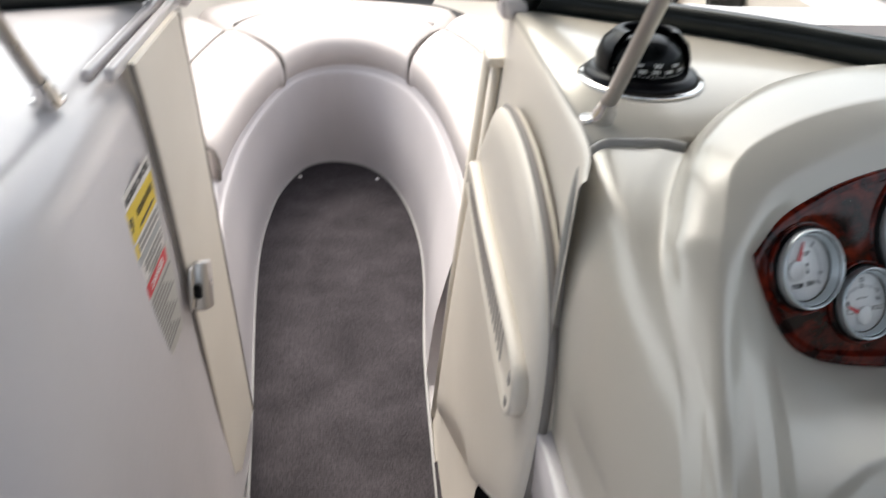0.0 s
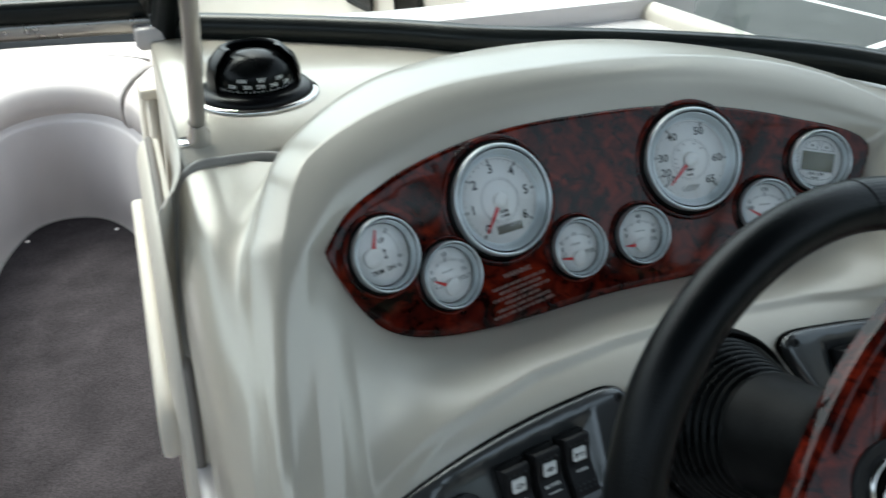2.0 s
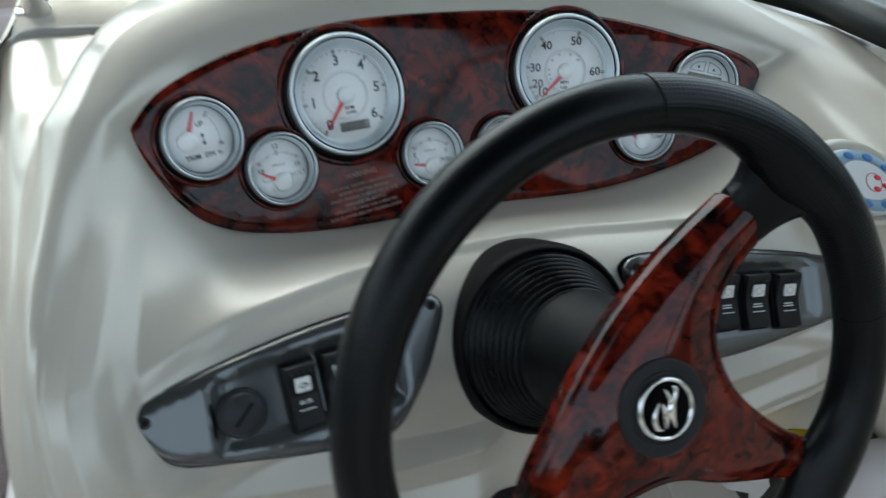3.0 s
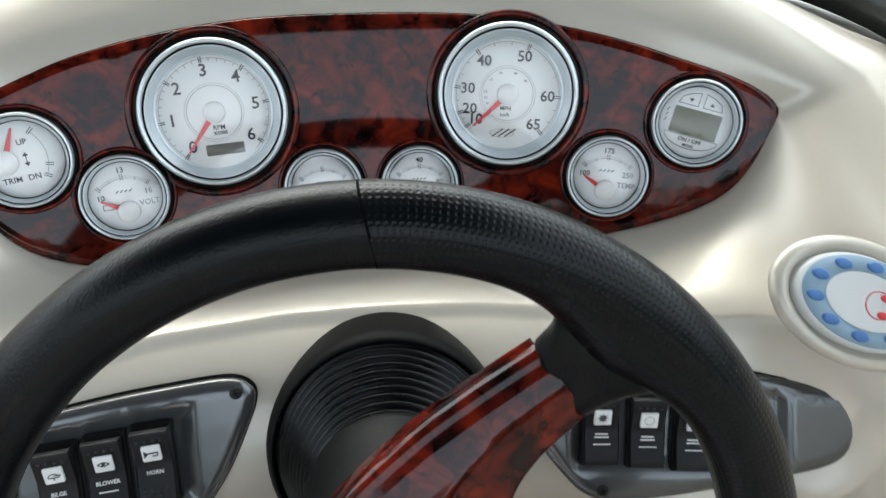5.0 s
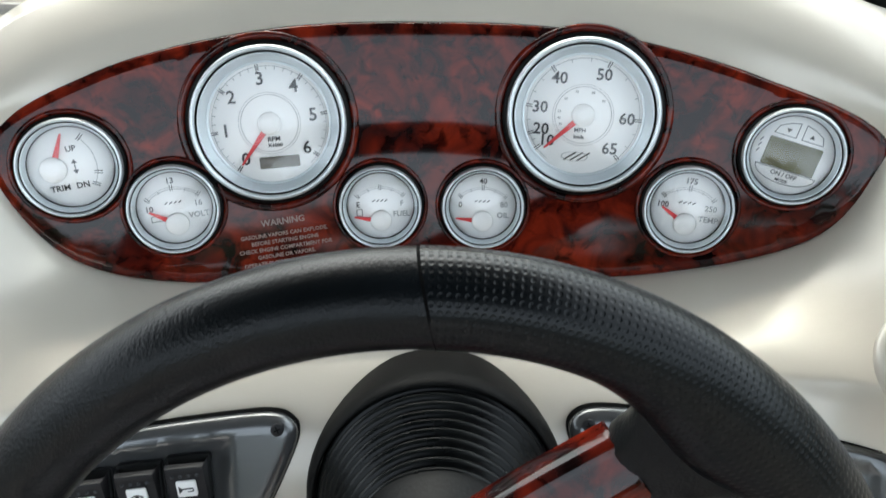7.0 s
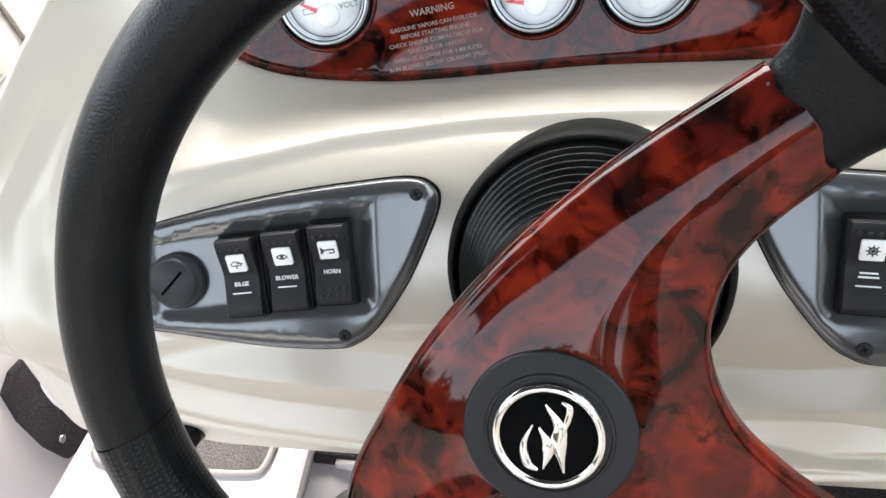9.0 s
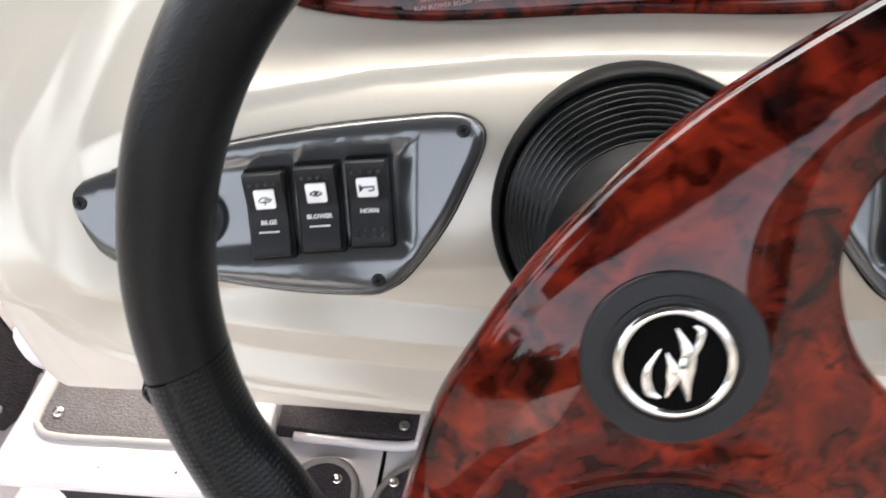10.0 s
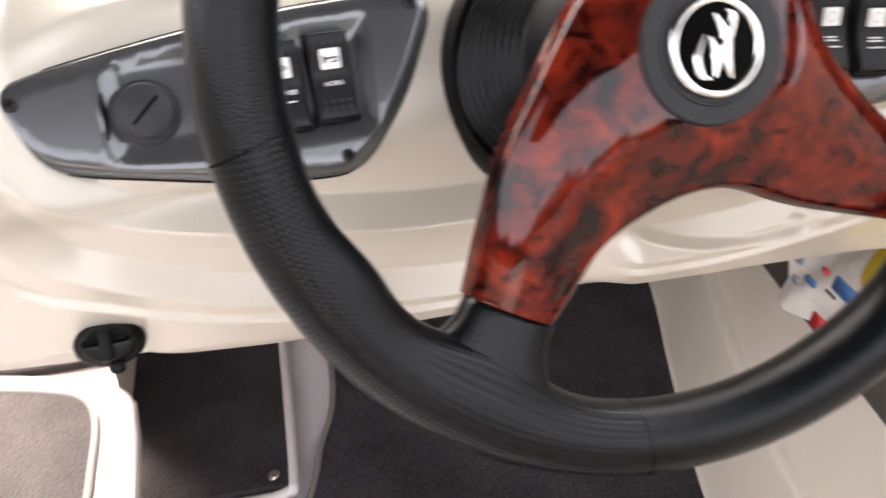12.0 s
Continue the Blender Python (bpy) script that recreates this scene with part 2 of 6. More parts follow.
def sheet(rows, closed=False):
    """Verts and faces of a grid of equal rows; closed joins each row's ends."""
    n = len(rows[0])
    verts = [v for r in rows for v in r]
    faces = []
    for i in range(len(rows) - 1):
        for j in range(n if closed else n - 1):
            k = (j + 1) % n
            faces.append((i * n + j, i * n + k, (i + 1) * n + k, (i + 1) * n + j))
    return verts, faces


def patch(rows, nu, nv):
    """Smooth surface through rows of control points."""
    fine = [spline(r, nu) for r in rows]
    cols = [spline([r[j] for r in fine], nv) for j in range(len(fine[0]))]
    return [[c[i] for c in cols] for i in range(len(cols[0]))]


def tube(path, radius, seg=12, closed=False, flat=1.0):
    """Verts and faces of a pipe along a path; radius a number or a list."""
    path = [Vector(p) for p in path]
    n = len(path)
    rows = []
    side = None
    for i, p in enumerate(path):
        a = path[(i - 1) % n] if closed or i else p
        b = path[(i + 1) % n] if closed or i < n - 1 else p
        d = (b - a).normalized()
        if side is None:
            side = d.orthogonal().normalized()
        side = (side - d * side.dot(d)).normalized()
        up = d.cross(side)
        r = radius[i] if isinstance(radius, (list, tuple)) else radius
        rows.append([p + (side * math.cos(2 * math.pi * k / seg) + up * flat * math.sin(2 * math.pi * k / seg)) * r for k in range(seg)])
    if closed:
        rows.append(rows[0])
    verts, faces = sheet(rows, True)
    if not closed:
        faces += [tuple(range(seg))[::-1], tuple(range((n - 1) * seg, n * seg))]
    return verts, faces


def lathe(profile, seg=40, m=Matrix(), squash=(1, 1)):
    """Turned form about local z from (radius, height) pairs, open at both ends."""
    rows = [[m @ Vector((r * squash[0] * math.cos(2 * math.pi * k / seg), r * squash[1] * math.sin(2 * math.pi * k / seg), h)) for k in range(seg)] for r, h in profile]
    verts, faces = sheet(rows, True)
    return verts, faces


def outline_normals(pts):
    n = len(pts)
    area = sum(pts[i][0] * pts[(i + 1) % n][1] - pts[(i + 1) % n][0] * pts[i][1] for i in range(n))
    s = 1 if area > 0 else -1
    out = []
    for i in range(n):
        dx, dy = pts[(i + 1) % n][0] - pts[i - 1][0], pts[(i + 1) % n][1] - pts[i - 1][1]
        k = math.hypot(dx, dy) or 1
        out.append((dy / k * s, -dx / k * s))
    return out


def slab(pts, levels, place):
    """Solid from a closed 2D outline: levels of (inset, height), then placed in space by place(x, y, h). First and last level are capped."""
    nr = outline_normals(pts)
    rows = [[place(p[0] - q[0] * i, p[1] - q[1] * i, h) for p, q in zip(pts, nr)] for i, h in levels]
    verts, faces = sheet(rows, True)
    n = len(pts)
    faces += [tuple(range(n))[::-1], tuple(range((len(rows) - 1) * n, len(rows) * n))]
    return verts, faces


def pillow(pts, height, place, step, insets, skirt, cut=None):
    """Curved plate inside a closed 2D outline: height(x, y, d) with d the distance from the edge, placed in space by place(x, y, h)."""
    n = len(pts)
    a = np.array(pts)
    d = np.roll(a, -1, 0) - a
    l2 = (d ** 2).sum(1)
    own = np.array([not (cut and i in cut) for i in range(n)])

    def edge(q):
        t = np.clip(((q - a) * d).sum(1) / l2, 0, 1)
        return float(np.sqrt((((a + d * t[:, None]) - q) ** 2).sum(1)[own].min()))

    def inside(q):
        c = False
        for i in range(n):
            (x0, y0), (x1, y1) = a[i], a[(i + 1) % n]
            if (y0 > q[1]) != (y1 > q[1]) and q[0] < (x1 - x0) * (q[1] - y0) / (y1 - y0) + x0:
                c = not c
        return c

    nr = outline_normals(pts)
    spots = [Vector(p) for p in pts]
    for i in insets:
        for p, q in zip(pts, nr):
            s = np.array((p[0] - q[0] * i, p[1] - q[1] * i))
            if inside(s) and edge(s) > i * 0.93:
                spots.append(Vector(s))
    lo, hi = a.min(0), a.max(0)
    for i in range(int((hi[0] - lo[0]) / step) + 1):
        for j in range(int((hi[1] - lo[1]) / step * 1.15) + 1):
            s = np.array((lo[0] + (i + 0.5 * (j % 2)) * step, lo[1] + j * step / 1.15))
            if inside(s) and edge(s) > insets[-1] * 1.25:
                spots.append(Vector(s))
    out = geometry.delaunay_2d_cdt(spots, [], [list(range(n))], 1, 1e-6)
    verts = [place(v.x, v.y, height(v.x, v.y, edge(np.array(v)))) for v in out[0]]
    faces = [tuple(f) for f in out[2]]
    order = {}
    for k, src in enumerate(out[3]):
        for s in src:
            order[s] = k
    m = len(verts)
    verts += [place(p[0], p[1], skirt) for p in pts]
    for i in range(n):
        j = (i + 1) % n
        faces.append((order[i], m + i, m + j, order[j]))
    return verts, faces


def rounded(w, h, r, n=5):
    """Rounded rectangle outline about the origin, counterclockwise."""
    out = []
    for cx, cy, a in ((w / 2 - r, h / 2 - r, 0), (r - w / 2, h / 2 - r, 90), (r - w / 2, r - h / 2, 180), (w / 2 - r, r - h / 2, 270)):
        out += [(cx + r * math.cos(radians(a + 90 * k / n)), cy + r * math.sin(radians(a + 90 * k / n))) for k in range(n + 1)]
    return out


def axes(o, ex, ey):
    """Frame with origin o, x along ex and y near ey."""
    ex = Vector(ex).normalized()
    ez = ex.cross(Vector(ey)).normalized()
    ey = ez.cross(ex)
    return Matrix(((ex.x, ey.x, ez.x, o[0]), (ex.y, ey.y, ez.y, o[1]), (ex.z, ey.z, ez.z, o[2]), (0, 0, 0, 1)))


def joined(pieces):
    verts, faces = [], []
    for v, f in pieces:
        k = len(verts)
        verts += list(v)
        faces += [tuple(i + k for i in q) for q in f]
    return verts, faces


def box(w, d, h, bevel, m=Matrix()):
    """Bevelled box, base at z = 0."""
    b = bevel
    return slab(rounded(w, d, b * 1.5, 3), [(b, 0), (0, b), (0, h - b), (b * 0.3, h - b * 0.3), (b, h)], lambda x, y, z: m @ Vector((x, y, z)))


def letters(text, size, m, mat_h=0.0003, align="CENTER", wide=1.0):
    """Verts and faces of flat raised lettering in the built-in font."""
    c = bpy.data.curves.new("letters", "FONT")
    c.body, c.size, c.align_x, c.align_y, c.extrude = text, size, align, "CENTER", mat_h / 2
    c.offset = size * 0.014
    c.resolution_u = 2
    o = bpy.data.objects.new("letters", c)
    me = o.to_mesh()
    out = [m @ Vector((v.co.x * wide, v.co.y, v.co.z + mat_h / 2)) for v in me.vertices], [tuple(p.vertices) for p in me.polygons]
    o.to_mesh_clear()
    bpy.data.objects.remove(o)
    bpy.data.curves.remove(c)
    return out


def bar(x0, y0, x1, y1, width, h, m=Matrix()):
    """Flat stroke from one point to another on the plane of m, height h above it."""
    d = Vector((x1 - x0, y1 - y0))
    s = Vector((-d.y, d.x)).normalized() * width / 2
    base = [(x0 - s.x, y0 - s.y), (x1 - s.x, y1 - s.y), (x1 + s.x, y1 + s.y), (x0 + s.x, y0 + s.y)]
    v = [m @ Vector((x, y, z)) for z in (0, h) for x, y in base]
    return v, [(3, 2, 1, 0), (4, 5, 6, 7), (0, 1, 5, 4), (1, 2, 6, 5), (2, 3, 7, 6), (3, 0, 4, 7)]


def arc(r, a0, a1, width, h, m=Matrix(), n=24):
    """Flat ring stroke, angles clockwise from the top in degrees."""
    rows = []
    for k in range(n + 1):
        a = radians(a0 + (a1 - a0) * k / n)
        s, c = math.sin(a), math.cos(a)
        rows.append([m @ Vector((q * s, q * c, z)) for q, z in ((r - width / 2, 0), (r - width / 2, h), (r + width / 2, h), (r + width / 2, 0))])
    return sheet(rows, False)


# ---- helm dash ----
CX = 1.0125


def panel_y(x, z):
    return 0.7295 + 0.52 * (z - 0.828) - 0.70 * (x - CX) ** 2


def switch_y(x, z):
    return 0.542 + 0.7 * (z - 0.7326) - 0.333 * ((x - CX) ** 2 - 0.0081)


def panel_frame(x, z, lift=0.0, turn=0.0, surface=panel_y):
    """Frame on the dash face: x right, y up the slope, z towards the driver."""
    e = 0.001
    fx = (surface(x + e, z) - surface(x - e, z)) / (2 * e)
    fz = (surface(x, z + e) - surface(x, z - e)) / (2 * e)
    n = Vector((fx, -1, fz)).normalized()
    right = Vector((1, fx, 0)).normalized()
    o = Vector((x, surface(x, z), z)) + n * lift
    return axes(o, right, n.cross(right)) @ pose(0, 0, 0, 0, 0, turn)


# outline of the instrument panel, clockwise from its left tip
EDGE = [(0.733, 0.834), (0.797, 0.8665), (0.90, 0.8805), (CX, 0.8815), (1.125, 0.878), (1.227, 0.862), (1.303, 0.8355), (1.264, 0.771), (1.15, 0.731), (CX, 0.7255), (0.87, 0.730), (0.775, 0.761)]
EDGE3 = [Vector((x, panel_y(x, z), z)) for x, z in EDGE]

helm = thing("helm_dash", "pearl beige moulded fibreglass helm dash with arched brow", "boat dash")

# arched brow round the upper half of the panel, from its left tip to its right tip
brow_inner = EDGE3[0:7]
brow_mid = [(0.717, 0.662, 0.848), (0.772, 0.724, 0.881), (0.887, 0.766, 0.899), (CX, 0.776, 0.902), (1.138, 0.764, 0.898), (1.245, 0.724, 0.883), (1.328, 0.664, 0.852)]
brow_crest = [(0.698, 0.664, 0.853), (0.745, 0.748, 0.890), (0.866, 0.797, 0.913), (CX, 0.805, 0.917), (1.155, 0.790, 0.913), (1.272, 0.745, 0.897), (1.355, 0.668, 0.862)]
brow_back = [(0.678, 0.680, 0.846), (0.730, 0.788, 0.882), (0.852, 0.880, 0.905), (CX, 0.910, 0.910), (1.16, 0.88, 0.907), (1.29, 0.80, 0.891), (1.376, 0.68, 0.867)]
brow_slope = [(0.669, 0.689, 0.834), (0.730, 0.815, 0.863), (0.851, 0.935, 0.877), (CX, 0.982, 0.880), (1.152, 0.95, 0.880), (1.298, 0.85, 0.875), (1.392, 0.686, 0.866)]
brow_foot = [(0.664, 0.694, 0.828), (0.729, 0.824, 0.853), (0.850, 0.957, 0.859), (CX, 1.005, 0.861), (1.150, 0.972, 0.862), (1.300, 0.868, 0.864), (1.400, 0.690, 0.865)]
brow_rings = [brow_inner, brow_mid, brow_crest, brow_back, brow_slope, brow_foot]
brow_grid = patch(brow_rings, 10, 12)
# the crest of the brow is a firm edge: both slopes run up to it nearly straight
for foot_row, step in ((12, 1), (36, -1)):
    for k in range(1, 12):
        for j in range(len(brow_grid[0])):
            chord = brow_grid[foot_row][j].lerp(brow_grid[24][j], k / 12)
            brow_grid[foot_row + step * k][j] = brow_grid[foot_row + step * k][j].lerp(chord, 0.75 * k / 12)


def six(a, b, c):
    """Six points from a over b to c, spaced like the section of the brow."""
    a, b, c = Vector(a), Vector(b), Vector(c)
    return [a, a.lerp(b, 0.22), a.lerp(b, 0.55) + Vector((0, -0.001, 0.001)), b, b.lerp(c, 0.5), c]


# lower face: rows from the panel's lower edge down to the bottom lip
SX = (0.755, 0.87, CX, 1.155, 1.275)
face_rows = [
    [r[0] for r in brow_rings[::-1]] + [EDGE3[k] for k in (11, 10, 9, 8, 7)] + [r[6] for r in brow_rings],
    six((0.654, 0.622, 0.800), (0.683, 0.612, 0.823), (0.716, 0.620, 0.805)) + [(0.770, 0.618, 0.756), (0.87, 0.638, 0.735), (CX, 0.650, 0.731), (1.15, 0.638, 0.735), (1.255, 0.610, 0.766)] + six((1.400, 0.62, 0.855), (1.355, 0.61, 0.838), (1.303, 0.60, 0.815))[::-1],
    six((0.648, 0.575, 0.783), (0.671, 0.560, 0.797), (0.705, 0.560, 0.777)) + [(0.765, 0.575, 0.750), (0.87, 0.606, 0.743), (CX, 0.618, 0.742), (1.155, 0.606, 0.743), (1.262, 0.560, 0.766)] + six((1.400, 0.55, 0.840), (1.358, 0.545, 0.822), (1.308, 0.535, 0.800))[::-1],
    six((0.641, 0.538, 0.753), (0.660, 0.520, 0.763), (0.694, 0.519, 0.747)) + [(0.762, 0.541, 0.744), (0.87, 0.580, 0.743), (CX, 0.592, 0.743), (1.157, 0.580, 0.743), (1.266, 0.530, 0.758)] + six((1.400, 0.49, 0.815), (1.36, 0.485, 0.800), (1.315, 0.495, 0.780))[::-1],
    six((0.636, 0.505, 0.715), (0.651, 0.489, 0.723), (0.684, 0.492, 0.722)) + [(x, switch_y(x, 0.733) + 0.002, 0.733) for x in SX] + six((1.400, 0.46, 0.75), (1.37, 0.462, 0.75), (1.33, 0.482, 0.738))[::-1],
    six((0.634, 0.488, 0.680), (0.649, 0.474, 0.686), (0.681, 0.470, 0.688)) + [(x, switch_y(x, 0.672) + 0.002, 0.672) for x in SX] + six((1.400, 0.44, 0.672), (1.37, 0.442, 0.672), (1.335, 0.458, 0.672))[::-1],
]


def climb(x):
    """The bottom lip curves upwards towards the left end."""
    return min(0.030, 0.09 * (max(0.0, 0.80 - x) / 0.12) ** 2)


for z, out in ((0.654, 0.006), (0.637, 0.005), (0.619, 0.004), (0.601, 0.003), (0.583, 0.002), (0.565, 0.001), (0.553, 0.0), (0.543, 0.0), (0.536, 0.004), (0.534, 0.014), (0.538, 0.06)):
    c = climb(0.66) * min(1.0, (0.68 - z) / 0.10)
    kx = 0.638 - 0.007 * min(1.0, (0.68 - z) / 0.07)
    face_rows.append(six((kx, 0.484 + out * 0.5, z + c), (0.650, 0.475 + out * 0.7, z + c), (0.688, 0.479 + out * 0.9, z + c * 0.75)) + [(x, 0.500 + out - 0.2 * (x - CX) ** 2, z + climb(x) * min(1.0, (0.68 - z) / 0.10)) for x in SX] + six((1.40, 0.445 + out, z), (1.37, 0.445 + out, z), (1.335, 0.456 + out, z))[::-1])
face_grid = patch(face_rows, 12, 6)
for k in range(61):
    face_grid[0][k] = brow_grid[60 - k][0].copy()
    face_grid[0][-1 - k] = brow_grid[60 - k][-1].copy()

# two soft ledges and a fine crease that run under the switches and sweep up the left end: ledge width, weight, line
FLUTES = [(0.019, 1.0, [(1.02, 0.613), (0.96, 0.614), (0.925, 0.6146), (0.895, 0.617), (0.84, 0.626), (0.788, 0.637), (0.748, 0.652), (0.7215, 0.674), (0.708, 0.695), (0.700, 0.715), (0.698, 0.742), (0.708, 0.775), (0.72, 0.80)]),
          (0.017, 0.9, [(1.02, 0.562), (0.96, 0.562), (0.925, 0.563), (0.87, 0.570), (0.80, 0.587), (0.741, 0.614), (0.712, 0.635), (0.6975, 0.668), (0.692, 0.699), (0.688, 0.737), (0.693, 0.775), (0.702, 0.805)]),
          (0.004, 0.28, [(1.02, 0.552), (0.92, 0.553), (0.87, 0.558), (0.79, 0.576), (0.738, 0.598), (0.706, 0.614), (0.686, 0.640), (0.676, 0.68), (0.669, 0.725), (0.671, 0.77), (0.68, 0.805)])]
flute_lines = [np.array([(p.x, p.y) for p in spline([(x, z, 0) for x, z in line], 40)]) for _, _, line in FLUTES]


def ease(u):
    return u * u * (3 - 2 * u)


def flute(x, z):
    """Rise towards the driver: a ledge on the inner side of each line, easing off outwards and ending before the column."""
    x = CX - abs(x - CX)
    total = 0.0
    for (width, weight, _), line in zip(FLUTES, flute_lines):
        d = line - np.array((x, z))
        k = int((d ** 2).sum(1).argmin())
        k0, k1 = max(0, k - 1), min(len(line) - 1, k + 1)
        tx, tz = line[k1] - line[k0]
        n = math.hypot(tx, tz)
        s = (d[k][0] * tz - d[k][1] * tx) / n
        far = math.hypot(*d[k])
        s = math.copysign(far, s)
        ledge = max(0.0, min(1.0, (s + width) / width))
        total += weight * (ledge if s < 0 else math.exp(-s / 0.035))
    return total * ease(min(1.0, max(0.0, (0.99 - x) / 0.035)))


def scoop(x, z):
    """Oval hand scoop low on the dash beside the column."""
    r = math.hypot((x - 1.128) / 0.075, (z - 0.584 + 0.06 * (x - 1.128)) / 0.021)
    return ease(max(0.0, min(1.0, (1.0 - r) / 0.28)))


def crease_step(x, y, z):
    """Fine moulded step above the switch plates, where the shelf meets the slope."""
    x = CX - abs(x - CX)
    if z < 0.715 or x < 0.69:
        return 0.0
    s = y - float(np.interp(x, (0.690, 0.703, 0.716, 0.777, 0.87, 0.95, CX), (0.488, 0.503, 0.516, 0.549, 0.580, 0.592, 0.594)))
    return ease(min(1.0, max(0.0, (s + 0.011) / 0.011))) * ease(min(1.0, (z - 0.715) / 0.012)) * math.exp(-max(0.0, s) / 0.05) * ease(min(1.0, (x - 0.69) / 0.06))


g = np.array([[tuple(p) for p in r] for r in face_grid])
for _ in range(24):
    g[1:-14, 1:-1] = 0.5 * g[1:-14, 1:-1] + 0.125 * (g[:-15, 1:-1] + g[2:-13, 1:-1] + g[1:-14, :-2] + g[1:-14, 2:])
face_grid = [[Vector(p) for p in r] for r in g]

# left flank between the brow's crease and the seam at the console side
crease = brow_grid[-1][10:0:-1] + [r[0] for r in face_grid[:85]]
seam_in = [(0.705, 0.838, 0.8550), (0.647, 0.834, 0.8520), (0.632, 0.814, 0.818), (0.624, 0.795, 0.78), (0.621, 0.782, 0.748), (0.619, 0.774, 0.712), (0.618, 0.768, 0.675), (0.617, 0.765, 0.635), (0.617, 0.764, 0.60), (0.617, 0.763, 0.56)]
seam_fine = spline(seam_in, 12)
seam_at = [seam_fine[int(round(12 * float(np.interp(k, (0, 10, 16, 22, 28, 34, 40, 58, 76, 96), range(10)))))] for k in range(len(crease))]
flank = []
for k in range(13):
    t = k / 12
    flank.append([a.lerp(b, t) + Vector((-0.006, -0.002, 0.001)) * 4 * t * (1 - t) for a, b in zip(crease, seam_at)])
skin = link("moulding", *joined([sheet(brow_grid), sheet(face_grid), sheet(flank)]), DASH, helm)
bm = bmesh.new()
bm.from_mesh(skin.data)
bmesh.ops.remove_doubles(bm, verts=bm.verts, dist=0.0004)
fold = np.array([tuple(p) for p in crease])
near = [v for v in bm.verts if not v.is_boundary and float(((fold - np.array(v.co)) ** 2).sum(1).min()) < 0.017 ** 2]
for _ in range(18):
    bmesh.ops.smooth_vert(bm, verts=near, factor=0.5, use_axis_x=True, use_axis_y=True, use_axis_z=True)


def moulded(p):
    """Part of the lower face that carries ledges, scoops and creases."""
    return 0.655 < p.x < 1.33 and p.z < 0.80 and p.y < 0.66


lower = [e for e in bm.edges if moulded(e.verts[0].co) and moulded(e.verts[1].co)]
bmesh.ops.subdivide_edges(bm, edges=lower, cuts=2, use_grid_fill=True)
face_verts = [v for v in bm.verts if moulded(v.co) and not v.is_boundary]
for _ in range(6):
    bmesh.ops.smooth_vert(bm, verts=face_verts, factor=0.5, use_axis_x=True, use_axis_y=True, use_axis_z=True)
for v in face_verts:
    p = v.co
    k = min(1.0, max(0.0, (0.72 - p.x) / 0.06))
    n = Vector((-0.75 * k, -1.0, 0.15)).normalized()
    fade = min(1.0, (0.80 - p.z) / 0.05) * min(1.0, (1.33 - p.x) / 0.05) * min(1.0, (p.x - 0.655) / 0.02)
    low = ease(min(1.0, max(0.0, (p.z - climb(p.x) - 0.534) / 0.008))) if p.y < 0.512 or p.z > 0.60 else 0.0
    v.co = p + n * low * (0.0165 * fade * flute(p.x, p.z) - 0.011 * scoop(p.x, p.z)) + Vector((0, -0.25, 0.97)) * 0.0042 * crease_step(p.x, p.y, p.z)
bmesh.ops.recalc_face_normals(bm, faces=bm.faces)
bm.to_mesh(skin.data)
bm.free()

# flat top between brow and windshield
top_pts = [(0.646, 0.842), (0.70, 0.836), (0.74, 0.845), (0.90, 0.85), (1.3, 0.82), (1.40, 0.66), (1.47, 0.66), (1.45, 0.78), (1.36, 0.92), (1.2, 1.05), (1.0, 1.17), (0.82, 1.27), (0.66, 1.345), (0.646, 1.30)]
link("dash_top", *slab(top_pts, [(0.0, -0.03), (0.0, 0.0), (0.004, 0.004)], lambda x, y, h: Vector((x, y, 0.8555 + 0.012 * (y - 0.84) + h))), DASH, helm)
seam = [(0.733, 0.832, 0.8535), (0.715, 0.838, 0.855), (0.68, 0.839, 0.8555), (0.654, 0.838, 0.8535), (0.636, 0.824, 0.834), (0.623, 0.797, 0.78), (0.617, 0.776, 0.71), (0.615, 0.766, 0.63), (0.614, 0.765, 0.55), (0.613, 0.766, 0.50)]
# tube in place of the groove, its shade put into the grey colour
link("seam_trim", *tube(spline(seam, 5), 0.0058, 10), SEAM, helm, "grey moulded seam along the dash edge")

# ---- instrument panel ----
instruments = thing("instrument_panel", "glossy red burl instrument panel with white-faced gauges", "instrument panel")
loop = spline([(x, z, 0) for x, z in EDGE], 10, True)
tip = [(p.x, p.y) for p in loop]


def on_panel(x, z, h):
    return panel_frame(x, z, h) @ Vector((0, 0, 0))


GAUGES = [("trim_gauge", 0.780, 0.8165, 0.0316), ("volt_gauge", 0.839, 0.783, 0.0297), ("tachometer", 0.904, 0.8265, 0.0512), ("fuel_gauge", 0.977, 0.772, 0.0285),
          ("oil_gauge", 1.049, 0.771, 0.0285), ("speedometer", 1.1165, 0.8295, 0.0512), ("temp_gauge", 1.188, 0.780, 0.0297), ("depth_gauge", 1.249, 0.820, 0.0312)]


def roll(d, w, h):
    """Rounded edge: rises from 0 to h within w."""
    return h * math.sqrt(max(0.0, 1 - (1 - min(1.0, d / w)) ** 2))


link("panel_face", *pillow(tip, lambda x, z, d: roll(d, 0.006, 0.0045) - 0.0005, on_panel, 0.009, (0.0006, 0.002, 0.004, 0.007), -0.008), BURL, instruments)


def dial_text(a, r, s, size):
    return letters(s, size, pose(r * math.sin(radians(a)), r * math.cos(radians(a)), 0))


